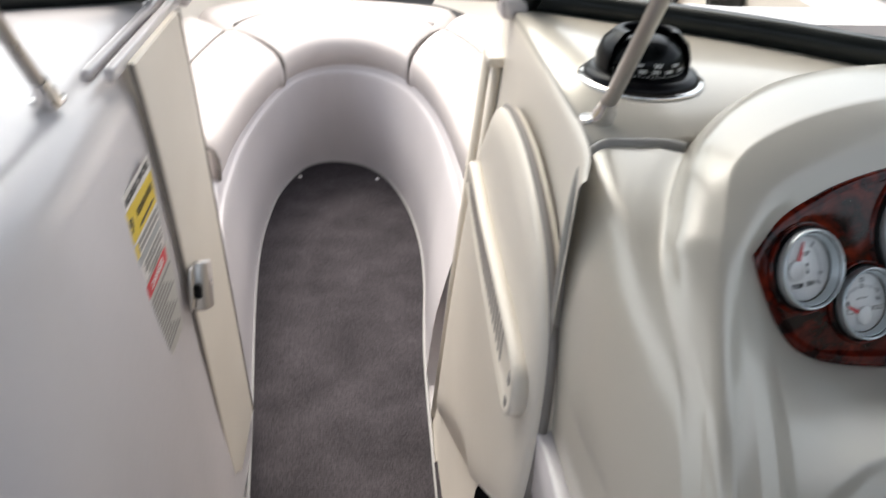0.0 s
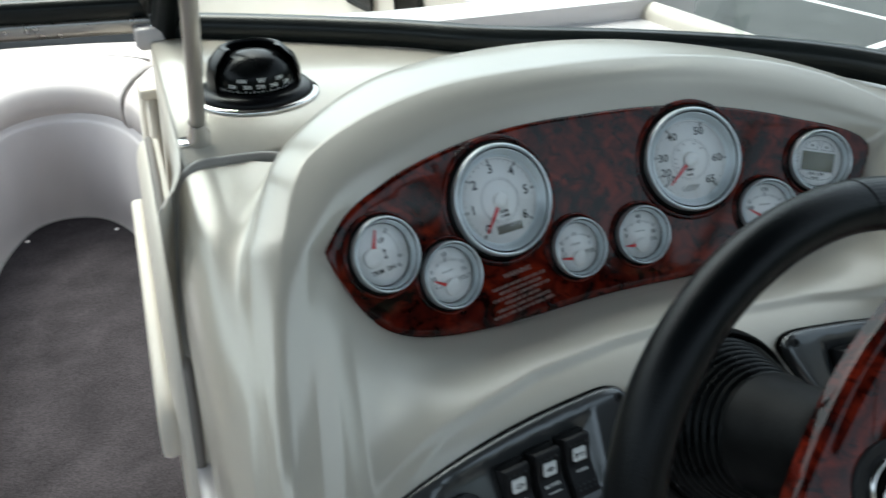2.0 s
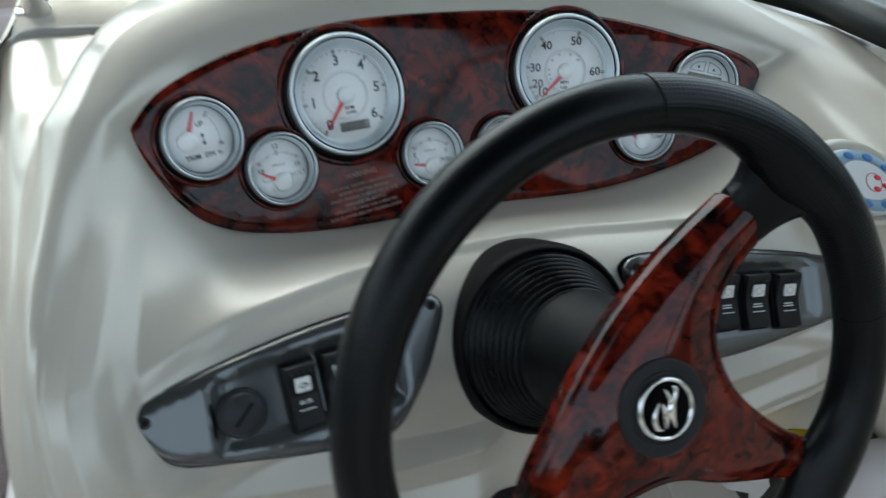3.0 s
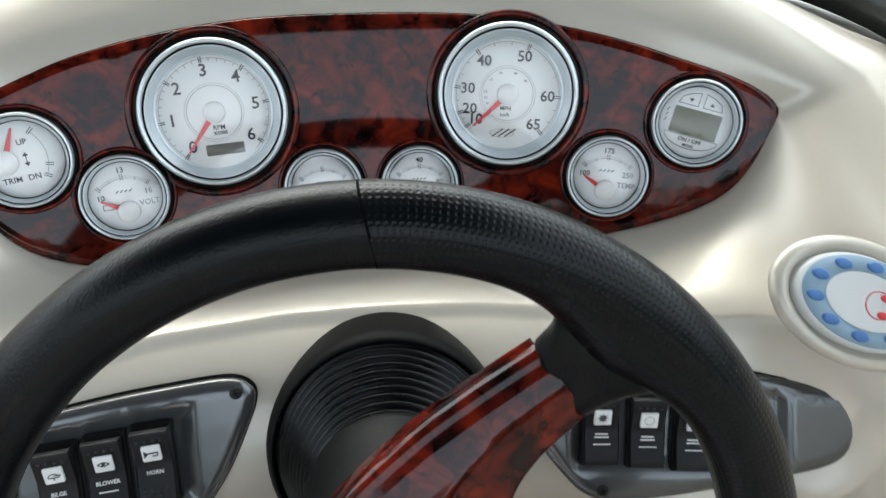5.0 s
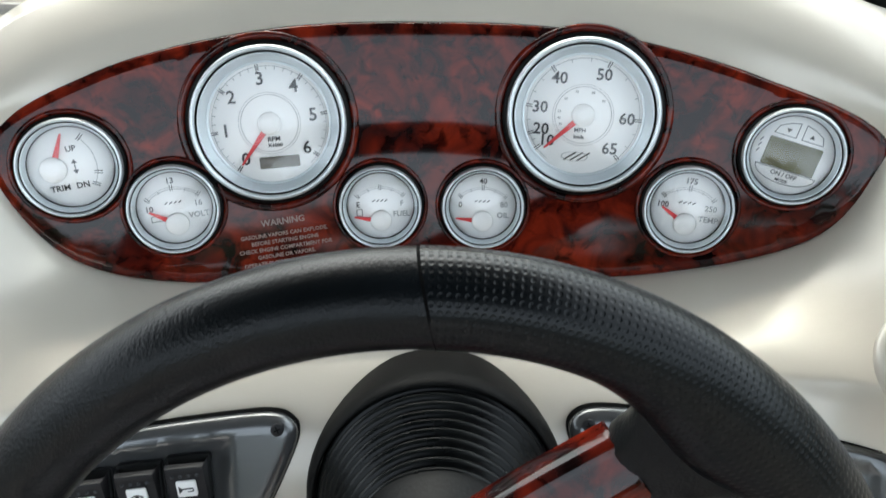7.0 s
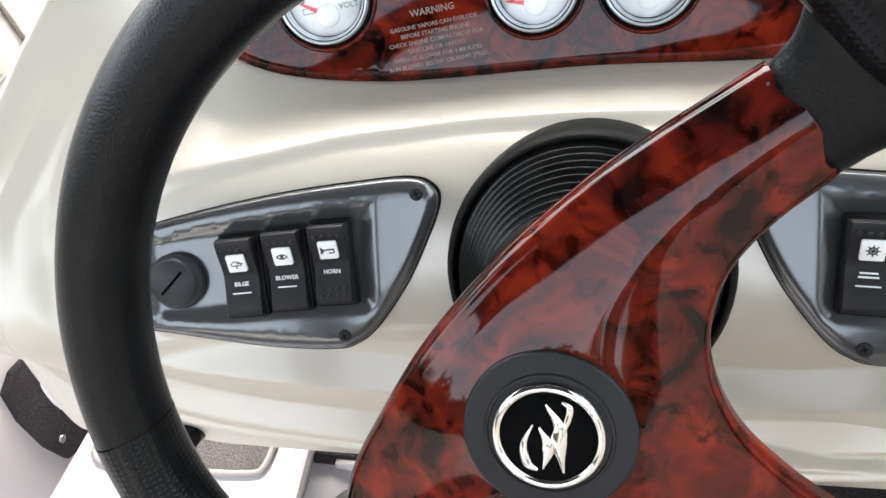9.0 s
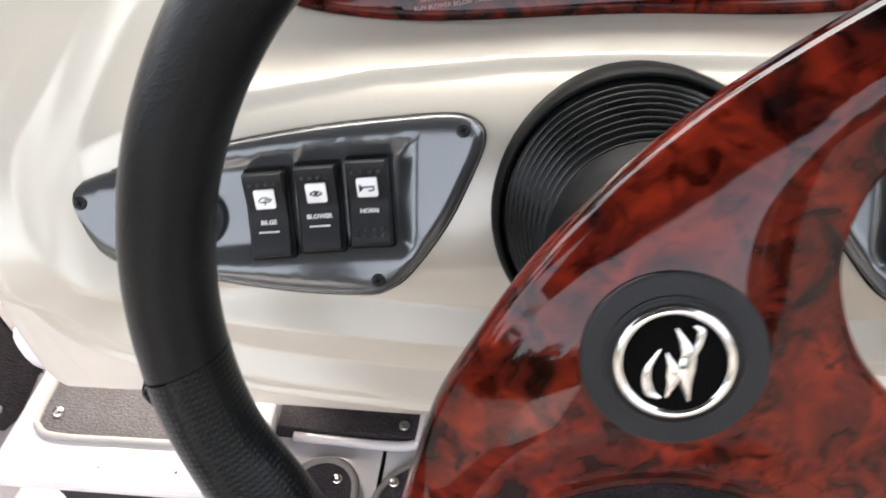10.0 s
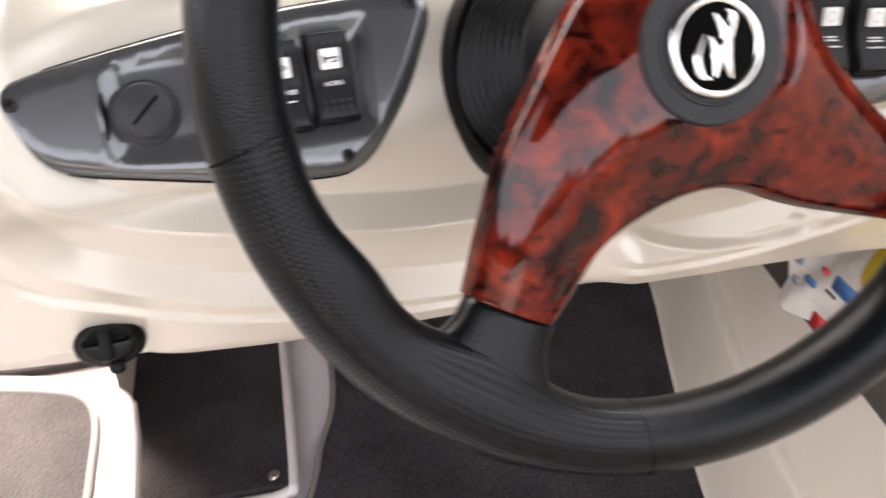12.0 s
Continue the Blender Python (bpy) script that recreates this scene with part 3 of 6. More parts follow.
def gauge(name, x, z, R, kind):
    turn = -9 if kind == "depth_gauge" else 0
    big = R > 0.04
    edge_r = 0.80 if big else 0.83
    body = link(name, *lathe([(R * 1.0, -0.006), (R * 1.0, 0.0085), (R * 0.988, 0.0106), (R * 0.968, 0.0117), (R * 0.948, 0.0117), (R * 0.932, 0.0108), (R * 0.926, 0.0092), (R * 0.924, 0.0070)], 64), SILVER, instruments)
    body.matrix_basis = panel_frame(x, z, 0.004, turn)
    link("well", *lathe([(R * 1.17, -0.002), (R * 1.17, 0.0018), (R * 1.145, 0.0034), (R * 1.10, 0.0034), (R * 1.065, 0.0018), (R * 1.055, -0.0005)], 64), BURL, body, "raised burl ring")
    link("gasket", *lathe([(R * 1.075, 0.0002), (R * 1.06, 0.0030), (R * 1.02, 0.0045), (R * 0.995, 0.0045)], 64), MATTE, body, "black gasket ring")
    link("groove", *lathe([(R * 0.926, 0.0092), (R * 0.918, 0.0070), (R * 0.908, 0.0070), (R * 0.902, 0.0090)], 64), MATTE, body, "thin dark groove")
    link("cone", *lathe([(R * 0.904, 0.0086), (R * 0.895, 0.0092), (R * 0.875, 0.0086), (R * (edge_r + 0.014), 0.0026), (R * edge_r, 0.0022), (R * edge_r, 0.0)], 64), SILVER_BLUE, body, "grey-blue inner cone")
    D = R * (0.80 if big else 0.84)
    link("dial", *lathe([(D, -0.001), (D, 0.0012), (0.0, 0.0012)], 64), DIAL, body)
    link("inner_ring", *lathe([(D * 1.0, 0.0012), (D * 1.0, 0.0022), (D * 0.965, 0.0022), (D * 0.965, 0.0012)], 64), MATTE if not big else SILVER, body)
    up = pose(0, 0, 0.0013)
    ink, thin = [], []
    h = 0.0002
    if kind == "tachometer" or kind == "speedometer":
        if kind == "tachometer":
            marks = [(-141 + 45 * k, str(k)) for k in range(7)]
            fine = [-141 + 45 * k / 5 for k in range(31)]
        else:
            marks = [(-129, "10"), (-112, "20"), (-83, "30"), (-37, "40"), (23, "50"), (92, "60"), (137, "65")]
            fine = [-120, -98, -68, -53, -17, 3, 46, 69, 107, 122]
        for a, s in marks:
            for o in (-1.1, 1.1):
                q = radians(a + o)
                ink.append(bar(R * 0.675 * math.sin(q), R * 0.675 * math.cos(q), R * 0.765 * math.sin(q), R * 0.765 * math.cos(q), 0.0006, h, up))
            size = 0.0120 if kind == "tachometer" else 0.0108
            v, f = dial_text(a, R * 0.575, s, size)
            ink.append(([up @ p for p in v], f))
        for a in fine:
            q = radians(a)
            thin.append(bar(R * 0.69 * math.sin(q), R * 0.69 * math.cos(q), R * 0.735 * math.sin(q), R * 0.735 * math.cos(q), 0.0004, h, up))
        thin += [arc(R * 0.735, -145, 140, 0.0003, h, up, 48), arc(R * 0.37, 0, 360, 0.0003, h, up, 40), arc(R * 0.40, 0, 360, 0.0002, h, up, 40)]
        if kind == "tachometer":
            ink += [letters("RPM", 0.0046, up @ pose(R * 0.03, -R * 0.21, 0)), letters("X1000", 0.0036, up @ pose(R * 0.04, -R * 0.29, 0))]
            link("hour_meter", *slab(rounded(R * 0.52, R * 0.15, 0.0008), [(0, 0), (0, 0.0008), (0.0004, 0.001)], lambda a, b, c: up @ Vector((a + R * 0.07, b - R * 0.515, c))), LCD_GREY, body, "grey hour-meter window")
        else:
            ink += [letters("MPH", 0.0040, up @ pose(-R * 0.02, -R * 0.20, 0)), letters("km/h", 0.0034, up @ pose(-R * 0.03, -R * 0.29, 0))]
            for a, s in ((-115, "30"), (-100, "40"), (-84, "50"), (-50, "60"), (-20, "70"), (20, "80"), (52, "90")):
                v, f = dial_text(a, R * 0.315, s, 0.0024)
                thin.append(([up @ p for p in v], f))
            # plain swoosh emblem
            for q in range(3):
                ink.append(bar(-R * 0.2 + q * R * 0.09, -R * 0.60, -R * 0.04 + q * R * 0.09, -R * 0.49, 0.0009, h, up))
            thin.append(sheet([[up @ Vector((r * 1.6 * math.sin(k * 0.314) - R * 0.06, r * 0.55 * math.cos(k * 0.314) - R * 0.55, z)) for r, z in ((R * 0.105, 0), (R * 0.105, h), (R * 0.112, h), (R * 0.112, 0))] for k in range(21)]))
        cap, pivot, long, ang = R * 0.15, (0, 0), R * 0.66, (-141 if kind == "tachometer" else -134)
    elif kind in ("fuel_gauge", "oil_gauge", "volt_gauge", "temp_gauge"):
        words = {"fuel_gauge": ("E", "", "F", "FUEL"), "oil_gauge": ("0", "40", "80", "OIL"), "volt_gauge": ("10", "13", "16", "VOLT"), "temp_gauge": ("100", "175", "250", "TEMP")}[kind]
        pv = up @ pose(0, -R * 0.37, 0)
        for a, w in ((-42, 1), (0, 1), (42, 1), (-21, 0), (21, 0)):
            for o in ((-1.6, 1.6) if w else (0,)):
                q = radians(a + o)
                (ink if w and a <= 0 else thin).append(bar(R * 0.76 * math.sin(q), R * 0.76 * math.cos(q), R * (0.90 if w else 0.84) * math.sin(q), R * (0.90 if w else 0.84) * math.cos(q), 0.0004, h, pv))
        thin += [arc(R * 0.80, -44, 44, 0.0003, h, pv), arc(R * 0.845, -44, 44, 0.0002, h, pv)]
        sz = 0.0054
        ink.append(letters(words[0], sz, up @ pose(-R * 0.55, R * 0.03, 0)))
        if words[1]:
            ink.append(letters(words[1], sz, up @ pose(0, R * 0.62, 0)))
        thin.append(letters(words[2], sz, up @ pose(R * 0.52, R * 0.04, 0)))
        thin.append(letters(words[3], sz, up @ pose(R * 0.50, -R * 0.22, 0)))
        for q in range(4):
            ink.append(bar(-R * 0.2 + q * R * 0.1, R * 0.10, -R * 0.13 + q * R * 0.1, R * 0.15, 0.0006, h, up))
        if kind in ("fuel_gauge", "volt_gauge"):
            ix, iy = (-R * 0.52, -R * 0.16) if kind == "fuel_gauge" else (-R * 0.42, -R * 0.20)
            iw, ih = (R * 0.13, R * 0.16) if kind == "fuel_gauge" else (R * 0.24, R * 0.12)
            for x0, y0, x1, y1 in ((-1, -1, 1, -1), (1, -1, 1, 1), (1, 1, -1, 1), (-1, 1, -1, -1)):
                ink.append(bar(ix + x0 * iw / 2, iy + y0 * ih / 2, ix + x1 * iw / 2, iy + y1 * ih / 2, 0.0004, h, up))
        cap, pivot, long = R * 0.26, (0, -R * 0.37), R * 0.66
        ang = {"fuel_gauge": -80, "oil_gauge": -84, "volt_gauge": -58, "temp_gauge": -58}[kind]
    elif kind == "trim_gauge":
        pv = up @ pose(-R * 0.34, 0, 0)
        for a in (48, 103, 120):
            for o in (-1.5, 1.5):
                q = radians(a + o)
                ink.append(bar(R * 0.76 * math.sin(q), R * 0.76 * math.cos(q), R * 0.92 * math.sin(q), R * 0.92 * math.cos(q), 0.0005, h, pv))
        thin.append(arc(R * 0.82, 46, 122, 0.0003, h, pv))
        ink += [letters("UP", 0.0052, up @ pose(R * 0.07, R * 0.36, 0)), letters("TRIM", 0.0054, up @ pose(-R * 0.30, -R * 0.40, 0)), letters("DN", 0.0054, up @ pose(R * 0.13, -R * 0.40, 0))]
        ink.append(bar(R * 0.07, -R * 0.13, R * 0.07, R * 0.12, 0.0006, h, up))
        for s in (1, -1):
            ink.append(([up @ Vector((R * 0.07 + a, b * s - R * 0.005, c)) for c in (0, h) for a, b in ((-0.0018, 0.0022), (0.0018, 0.0022), (0, 0.0048))], [(2, 1, 0), (3, 4, 5), (0, 1, 4, 3), (1, 2, 5, 4), (2, 0, 3, 5)]))
        cap, pivot, long, ang = R * 0.26, (-R * 0.34, 0), R * 0.75, 24
    else:
        cap = 0
        link("display", *slab(rounded(R * 1.08, R * 0.60, 0.001), [(0, 0), (0, 0.0008), (0.0004, 0.001)], lambda a, b, c: up @ Vector((a, b - R * 0.02, c))), LCD, body, "grey-green display window")
        for s in (-1, 1):
            pts = [(s * R * 0.06, R * 0.36), (s * R * 0.50, R * 0.36), (s * R * 0.44, R * 0.52), (s * R * 0.26, R * 0.62), (s * R * 0.06, R * 0.67)]
            for k in range(5):
                ink.append(bar(*pts[k], *pts[(k + 1) % 5], 0.0004, h, up))
            ink.append(([up @ Vector((s * R * 0.24 + a, R * 0.47 - s * b, c)) for c in (0, h) for a, b in ((-0.0016, 0.0012), (0.0016, 0.0012), (0, -0.0014))], [(2, 1, 0), (3, 4, 5)]))
        low = [(R * 0.62 * math.sin(radians(a)), -R * 0.34 - (0.28 * R * math.cos(radians(a)) if abs(a) < 90 else 0)) for a in range(-90, 91, 15)]
        for k in range(len(low)):
            ink.append(bar(*low[k], *low[(k + 1) % len(low)], 0.0004, h, up))
        ink += [letters("ON / OFF", 0.0040, up @ pose(0, -R * 0.43, 0)), letters("MODE", 0.0028, up @ pose(0, -R * 0.555, 0))]
        for k in range(3):
            ink.append(bar(-R * 0.70, -R * 0.12 + k * R * 0.12, -R * 0.66, -R * 0.04 + k * R * 0.12, 0.0006, h, up))
    if ink:
        link("numerals", *joined(ink), INK, body, smooth=False)
    if thin:
        link("scale_marks", *joined(thin), INK_GREY, body, smooth=False)
    if cap:
        q = radians(ang)
        s, c = math.sin(q), math.cos(q)
        w = R * (0.045 if big else 0.075)
        tipx, tipy = pivot[0] + long * s, pivot[1] + long * c
        base = [(pivot[0] - c * w, pivot[1] + s * w), (pivot[0] + c * w, pivot[1] - s * w), (tipx + c * w * 0.25, tipy - s * w * 0.25), (tipx - c * w * 0.25, tipy + s * w * 0.25)]
        link("needle", [Vector((a, b, k)) for k in (0.0026, 0.0034) for a, b in base], [(3, 2, 1, 0), (4, 5, 6, 7), (0, 1, 5, 4), (1, 2, 6, 5), (2, 3, 7, 6), (3, 0, 4, 7)], RED, body, "red needle", smooth=False)
        link("needle_cap", *lathe([(cap, 0.0016), (cap, 0.0036), (cap * 0.93, 0.0041), (cap * 0.3, 0.0042), (0, 0.0042)], 28, pose(*pivot, 0)), CAP_SILVER, body, "round silver needle cap")
    link("lens", *lathe([(R * 0.90, 0.0092), (R * 0.6, 0.0100), (0, 0.0104)], 40), LENS, body, "clear lens", tidy=False).visible_shadow = False
    return body


for gname, gx, gz, gr in GAUGES:
    gauge(gname, gx, gz, gr, gname)
lines = [("WARNING", 0.0062, 0.0), ("GASOLINE VAPORS CAN EXPLODE.", 0.0038, -0.0085), ("BEFORE STARTING ENGINE", 0.0038, -0.0135), ("CHECK ENGINE COMPARTMENT FOR", 0.0038, -0.0185), ("GASOLINE OR VAPORS.", 0.0038, -0.0235),
         ("OPERATE BLOWER FOR 4 MINUTES", 0.0038, -0.0285), ("RUN BLOWER BELOW CRUISING SPEED.", 0.0038, -0.0335)]
wf = panel_frame(0.909, 0.7665, 0.0048)
link("warning_text", *joined([letters(s, k, wf @ pose(0, y, 0, 0, 0, 3)) for s, k, y in lines]), GOLD_PRINT, instruments, "pale printed engine warning", smooth=False)

# ---- switch panels ----
LEFT_PLATE = [(0.7050, 0.7125), (0.7165, 0.7225), (0.777, 0.731), (0.835, 0.7365), (0.885, 0.739), (0.918, 0.7395), (0.931, 0.7345), (0.9335, 0.726), (0.926, 0.710), (0.9135, 0.690), (0.895, 0.670), (0.883, 0.6625), (0.868, 0.660), (0.826, 0.6635), (0.777, 0.6725), (0.732, 0.6830), (0.7135, 0.6975)]


def mirrored(pts):
    return [(2 * CX - x, z) for x, z in pts]


def on_switch(x, z, h):
    return panel_frame(x, z, h, 0, switch_y) @ Vector((0, 0, 0))


def screw(parent, x, z):
    m = panel_frame(x, z, 0.0070, 20, switch_y)
    s = link("screw", *lathe([(0.0038, -0.001), (0.0038, 0.0008), (0.003, 0.0013), (0, 0.0013)], 20, m), CHARCOAL, parent, "small black screw")
    link("slot", *joined([bar(-0.002, 0, 0.002, 0, 0.0006, 0.0003, m @ pose(0, 0, 0.0014)), bar(0, -0.002, 0, 0.002, 0.0007, 0.0003, m @ pose(0, 0, 0.0013))]), HOLE, s, smooth=False)


def rocker(parent, x, z, word, icon, lit=True, turn=0.0):
    m = panel_frame(x, z, 0.0065, turn, switch_y)
    w, hgt = 0.0218, 0.046
    prof = [(-hgt / 2, 0.004), (-hgt / 2 + 0.002, 0.008), (-0.004, 0.0055), (0.004, 0.0062), (hgt / 2 - 0.003, 0.0125), (hgt / 2, 0.009)]
    fine = spline([(0, a, b) for a, b in prof], 4)
    rows = []
    for sx, k in ((-1, -0.003), (-1, 0.85), (-0.94, 1.0), (0.94, 1.0), (1, 0.85), (1, -0.003)):
        rows.append([m @ Vector((sx * w / 2, p.y, p.z * k if k > 0 else -0.003)) for p in fine])
    sw = link("rocker_switch", *sheet(rows), CHARCOAL, parent, "black rocker switch with white printed symbol")
    crisp(sw, 40)
    link("frame", *slab(rounded(w + 0.003, hgt + 0.004, 0.002), [(0, -0.002), (0, 0.0012), (0.0006, 0.0018)], lambda a, b, c: m @ Vector((a, b, c))), MATTE, sw)
    t = m @ pose(0, 0.0085, 0.0094, 19)
    link("symbol_plate", *slab(rounded(0.0108, 0.0108, 0.001), [(0, -0.002), (0, 0.0003), (0.0002, 0.0005)], lambda a, b, c: t @ Vector((a, b, c))), WHITE_PRINT, sw, "white symbol square")
    g = t @ pose(0, 0, 0.0005)
    ink = []
    if icon == "horn":
        ink += [([g @ Vector((a, b, c)) for c in (0, 0.0002) for a, b in ((-0.0042, 0.0026), (-0.0042, -0.0026), (-0.002, -0.0005), (-0.002, 0.0005))], [(0, 1, 2, 3), (4, 5, 6, 7)]), bar(-0.002, 0.0004, 0.0038, 0.0006, 0.0009, 0.0002, g), bar(0.0005, -0.0016, 0.0032, -0.0016, 0.0007, 0.0002, g), bar(0.0036, 0.0006, 0.0036, -0.0016, 0.0007, 0.0002, g)]
    elif icon == "pump":
        ink += [arc(0.0034, -70, 70, 0.0006, 0.0002, g @ pose(0, -0.002, 0)), bar(-0.003, -0.0012, 0.0028, -0.0012, 0.0006, 0.0002, g), bar(0, -0.0012, 0, -0.003, 0.0007, 0.0002, g), bar(0, 0.0001, 0.004, 0.0001, 0.0006, 0.0002, g)]
    elif icon == "fan":
        ink += [arc(0.0034, -70, 70, 0.0006, 0.0002, g @ pose(0, -0.002, 0)), arc(0.0034, 110, 250, 0.0006, 0.0002, g @ pose(0, 0.002, 0)), bar(-0.001, -0.001, 0.001, 0.001, 0.001, 0.0002, g), bar(-0.001, 0.001, 0.001, -0.001, 0.001, 0.0002, g)]
    elif icon == "star":
        for k in range(4):
            c, s = math.cos(k * math.pi / 4), math.sin(k * math.pi / 4)
            ink.append(bar(-0.0032 * c, -0.0032 * s, 0.0032 * c, 0.0032 * s, 0.0005, 0.0002, g))
        ink.append(arc(0.0018, 0, 360, 0.0006, 0.0002, g))
    else:
        ink += [arc(0.003, 0, 360, 0.0004, 0.0002, g)]
    link("symbol", *joined(ink), INK if icon != "lamp" else INK_GREY, sw, smooth=False)
    lower = m @ pose(0, -0.0042, 0.0062, -3)
    prints = []
    if word:
        prints.append(letters(word, 0.0034, lower))
    else:
        prints += [bar(-0.004, 0.0012, 0.004, 0.0012, 0.0009, 0.0002, lower), bar(-0.0045, -0.0008, 0.0045, -0.0008, 0.0009, 0.0002, lower)]
    if lit:
        prints.append(bar(-0.0055, -0.0048, 0.0055, -0.0048, 0.0007, 0.0003, m @ pose(0, -0.0045, 0.0066, -9)))
    link("switch_print", *joined(prints), WHITE_PRINT, sw, smooth=False)
    for k in range(4):
        link("grip_dot", *lathe([(0.0013, -0.0005), (0.0011, 0.0007), (0, 0.0011)], 8, m @ pose(-0.0068 + k * 0.0045, 0.0168, 0.0112, 15)), CAP, sw)
        if not lit:
            link("grip_dot", *lathe([(0.0013, -0.0005), (0.0011, 0.0007), (0, 0.0011)], 8, m @ pose(-0.0068 + k * 0.0045, -0.014, 0.0072, -5)), CAP, sw)
            link("grip_dot", *lathe([(0.0013, -0.0005), (0.0011, 0.0007), (0, 0.0011)], 8, m @ pose(-0.0068 + k * 0.0045, -0.0175, 0.0076, -5)), CAP, sw)
    return sw


def switch_panel(outline, label, side):
    top = thing("switch_panel", label, "switch panel", "switch panels")
    pts = [(p.x, p.y) for p in spline([(x, z, 0) for x, z in outline], 5, True)]
    cx = CX - side * 0.186

    def height(x, z, d):
        u = max(abs(x - cx) - 0.066, abs(z - 0.7035 + side * (x - cx) * 0.05 * 0) - 0.022 - 0.06 * side * (x - cx) * 0)
        dip = 0.0045 * ease(min(1.0, max(0.0, (-u + 0.007) / 0.014)))
        return roll(d, 0.007, 0.0075) - dip * min(1.0, d / 0.01)

    link("plate", *pillow(pts, height, on_switch, 0.0021, (0.0006, 0.002, 0.004, 0.007), -0.006), GREY, top)
    # black sheet a little wider than the plate, painting the shadow at its edge
    rim = [(p[0] + q[0] * 0.0003, p[1] + q[1] * 0.0003) for p, q in zip(pts, outline_normals(pts))]
    link("rim_shadow", *pillow(rim, lambda x, z, d: 0.0008, on_switch, 0.02, (0.003,), -0.006), HOLE, top, "dark gap round the plate")
    return top


left_panel = switch_panel(LEFT_PLATE, "gunmetal grey switch panel with three rocker switches and round cap", 1)
for sx, sz in ((0.716, 0.7125), (0.9225, 0.732), (0.8765, 0.6675)):
    screw(left_panel, sx, sz)
for sx, word, icon, lit in ((0.8185, "BILGE", "pump", True), (0.846, "BLOWER", "fan", True), (0.873, "HORN", "horn", False)):
    rocker(left_panel, sx, 0.7015 + (sx - 0.846) * 0.05, word, icon, lit)
cap_m = panel_frame(0.7765, 0.7005, 0.004, 0, switch_y)
fuse = link("round_cap", *lathe([(0.0168, 0), (0.0168, 0.0035), (0.0158, 0.0045), (0.0145, 0.0045), (0.0140, 0.0085), (0.0132, 0.0095), (0, 0.0095)], 36, cap_m), CAP, left_panel, "round black socket cap with slot")
link("slot", *bar(-0.007, -0.006, 0.007, 0.006, 0.0016, 0.0004, cap_m @ pose(0, 0, 0.0095)), HOLE, fuse, smooth=False)
link("finger_ridge", *lathe([(0.0, 0.0038), (0.5, 0.0034), (0.9, 0.001), (1.0, -0.002)], 24, panel_frame(0.7555, 0.7015, 0.0040, -4, switch_y) @ Matrix.Diagonal((0.0032, 0.0155, 1, 1))), GREY, left_panel, "narrow moulded finger ridge")
link("finger_slot", *lathe([(1.0, 0.0), (0.9, 0.0006), (0.0, 0.0008)], 20, panel_frame(0.7572, 0.7015, 0.0076, -4, switch_y) @ Matrix.Diagonal((0.0013, 0.0125, 1, 1))), HOLE, left_panel, "dark finger slot")
right_panel = switch_panel(mirrored(LEFT_PLATE), "gunmetal grey switch panel with four rocker switches", -1)
for sx, sz in ((1.309, 0.7125), (1.1025, 0.732), (1.1485, 0.6675)):
    screw(right_panel, sx, sz)
for sx, icon in ((1.148, "star"), (1.177, "lamp"), (1.206, "lamp"), (1.235, "lamp")):
    rocker(right_panel, sx, 0.7005 - (sx - 1.177) * 0.05, "", icon, True)

# ---- steering wheel and column ----
HUB = Vector((1.011, 0.369, 0.767))
WX, WY, WN = Vector((1, 0, 0)), Vector((0, 0.497, 0.868)), Vector((0, -0.868, 0.497))
WM = axes(HUB, WX, WY)
column = thing("steering_column", "black ribbed rubber steering column boot", "steering column")
CM = axes(HUB - WN * 0.168 + WY * 0.0115 + WX * 0.003, WX, WY)
link("column_ring", *lathe([(0.0785, -0.05), (0.0782, -0.022), (0.0772, 0.003), (0.0760, 0.009), (0.0742, 0.012), (0.0730, 0.0132), (0.0718, 0.0130), (0.0712, 0.010), (0.071, -0.01)], 56, CM), COLLAR, column, "dark grey collar")
ribs = [(0.071, -0.01), (0.071, 0.0)]
for k in range(10):
    r, h = 0.0709 - 0.0026 * k, 0.006 + 0.0060 * k
    ribs += [(r - 0.0022, h), (r, h + 0.0008), (r, h + 0.0028), (r - 0.0022, h + 0.0036), (r - 0.0085, h + 0.0039), (r - 0.0085, h + 0.0058)]
link("ribbed_boot", *lathe(ribs + [(0.042, 0.064), (0.040, 0.07), (0.0, 0.07)], 56, CM), RUBBER, column)
link("column_sleeve", *lathe([(0.046, 0.055), (0.047, 0.070), (0.043, 0.076), (0.040, 0.12), (0.030, 0.150), (0, 0.150)], 40, CM), MATTE, column)

wheel = thing("steering_wheel", "black leather steering wheel with glossy red burl spokes", "steering wheel")
RIM = axes((1.005, 0.386, 0.763), WX, (0, 0.374, 0.928))
RR, RT = 0.1742, 0.0172
SPOKES = (48.5, 235, 329)


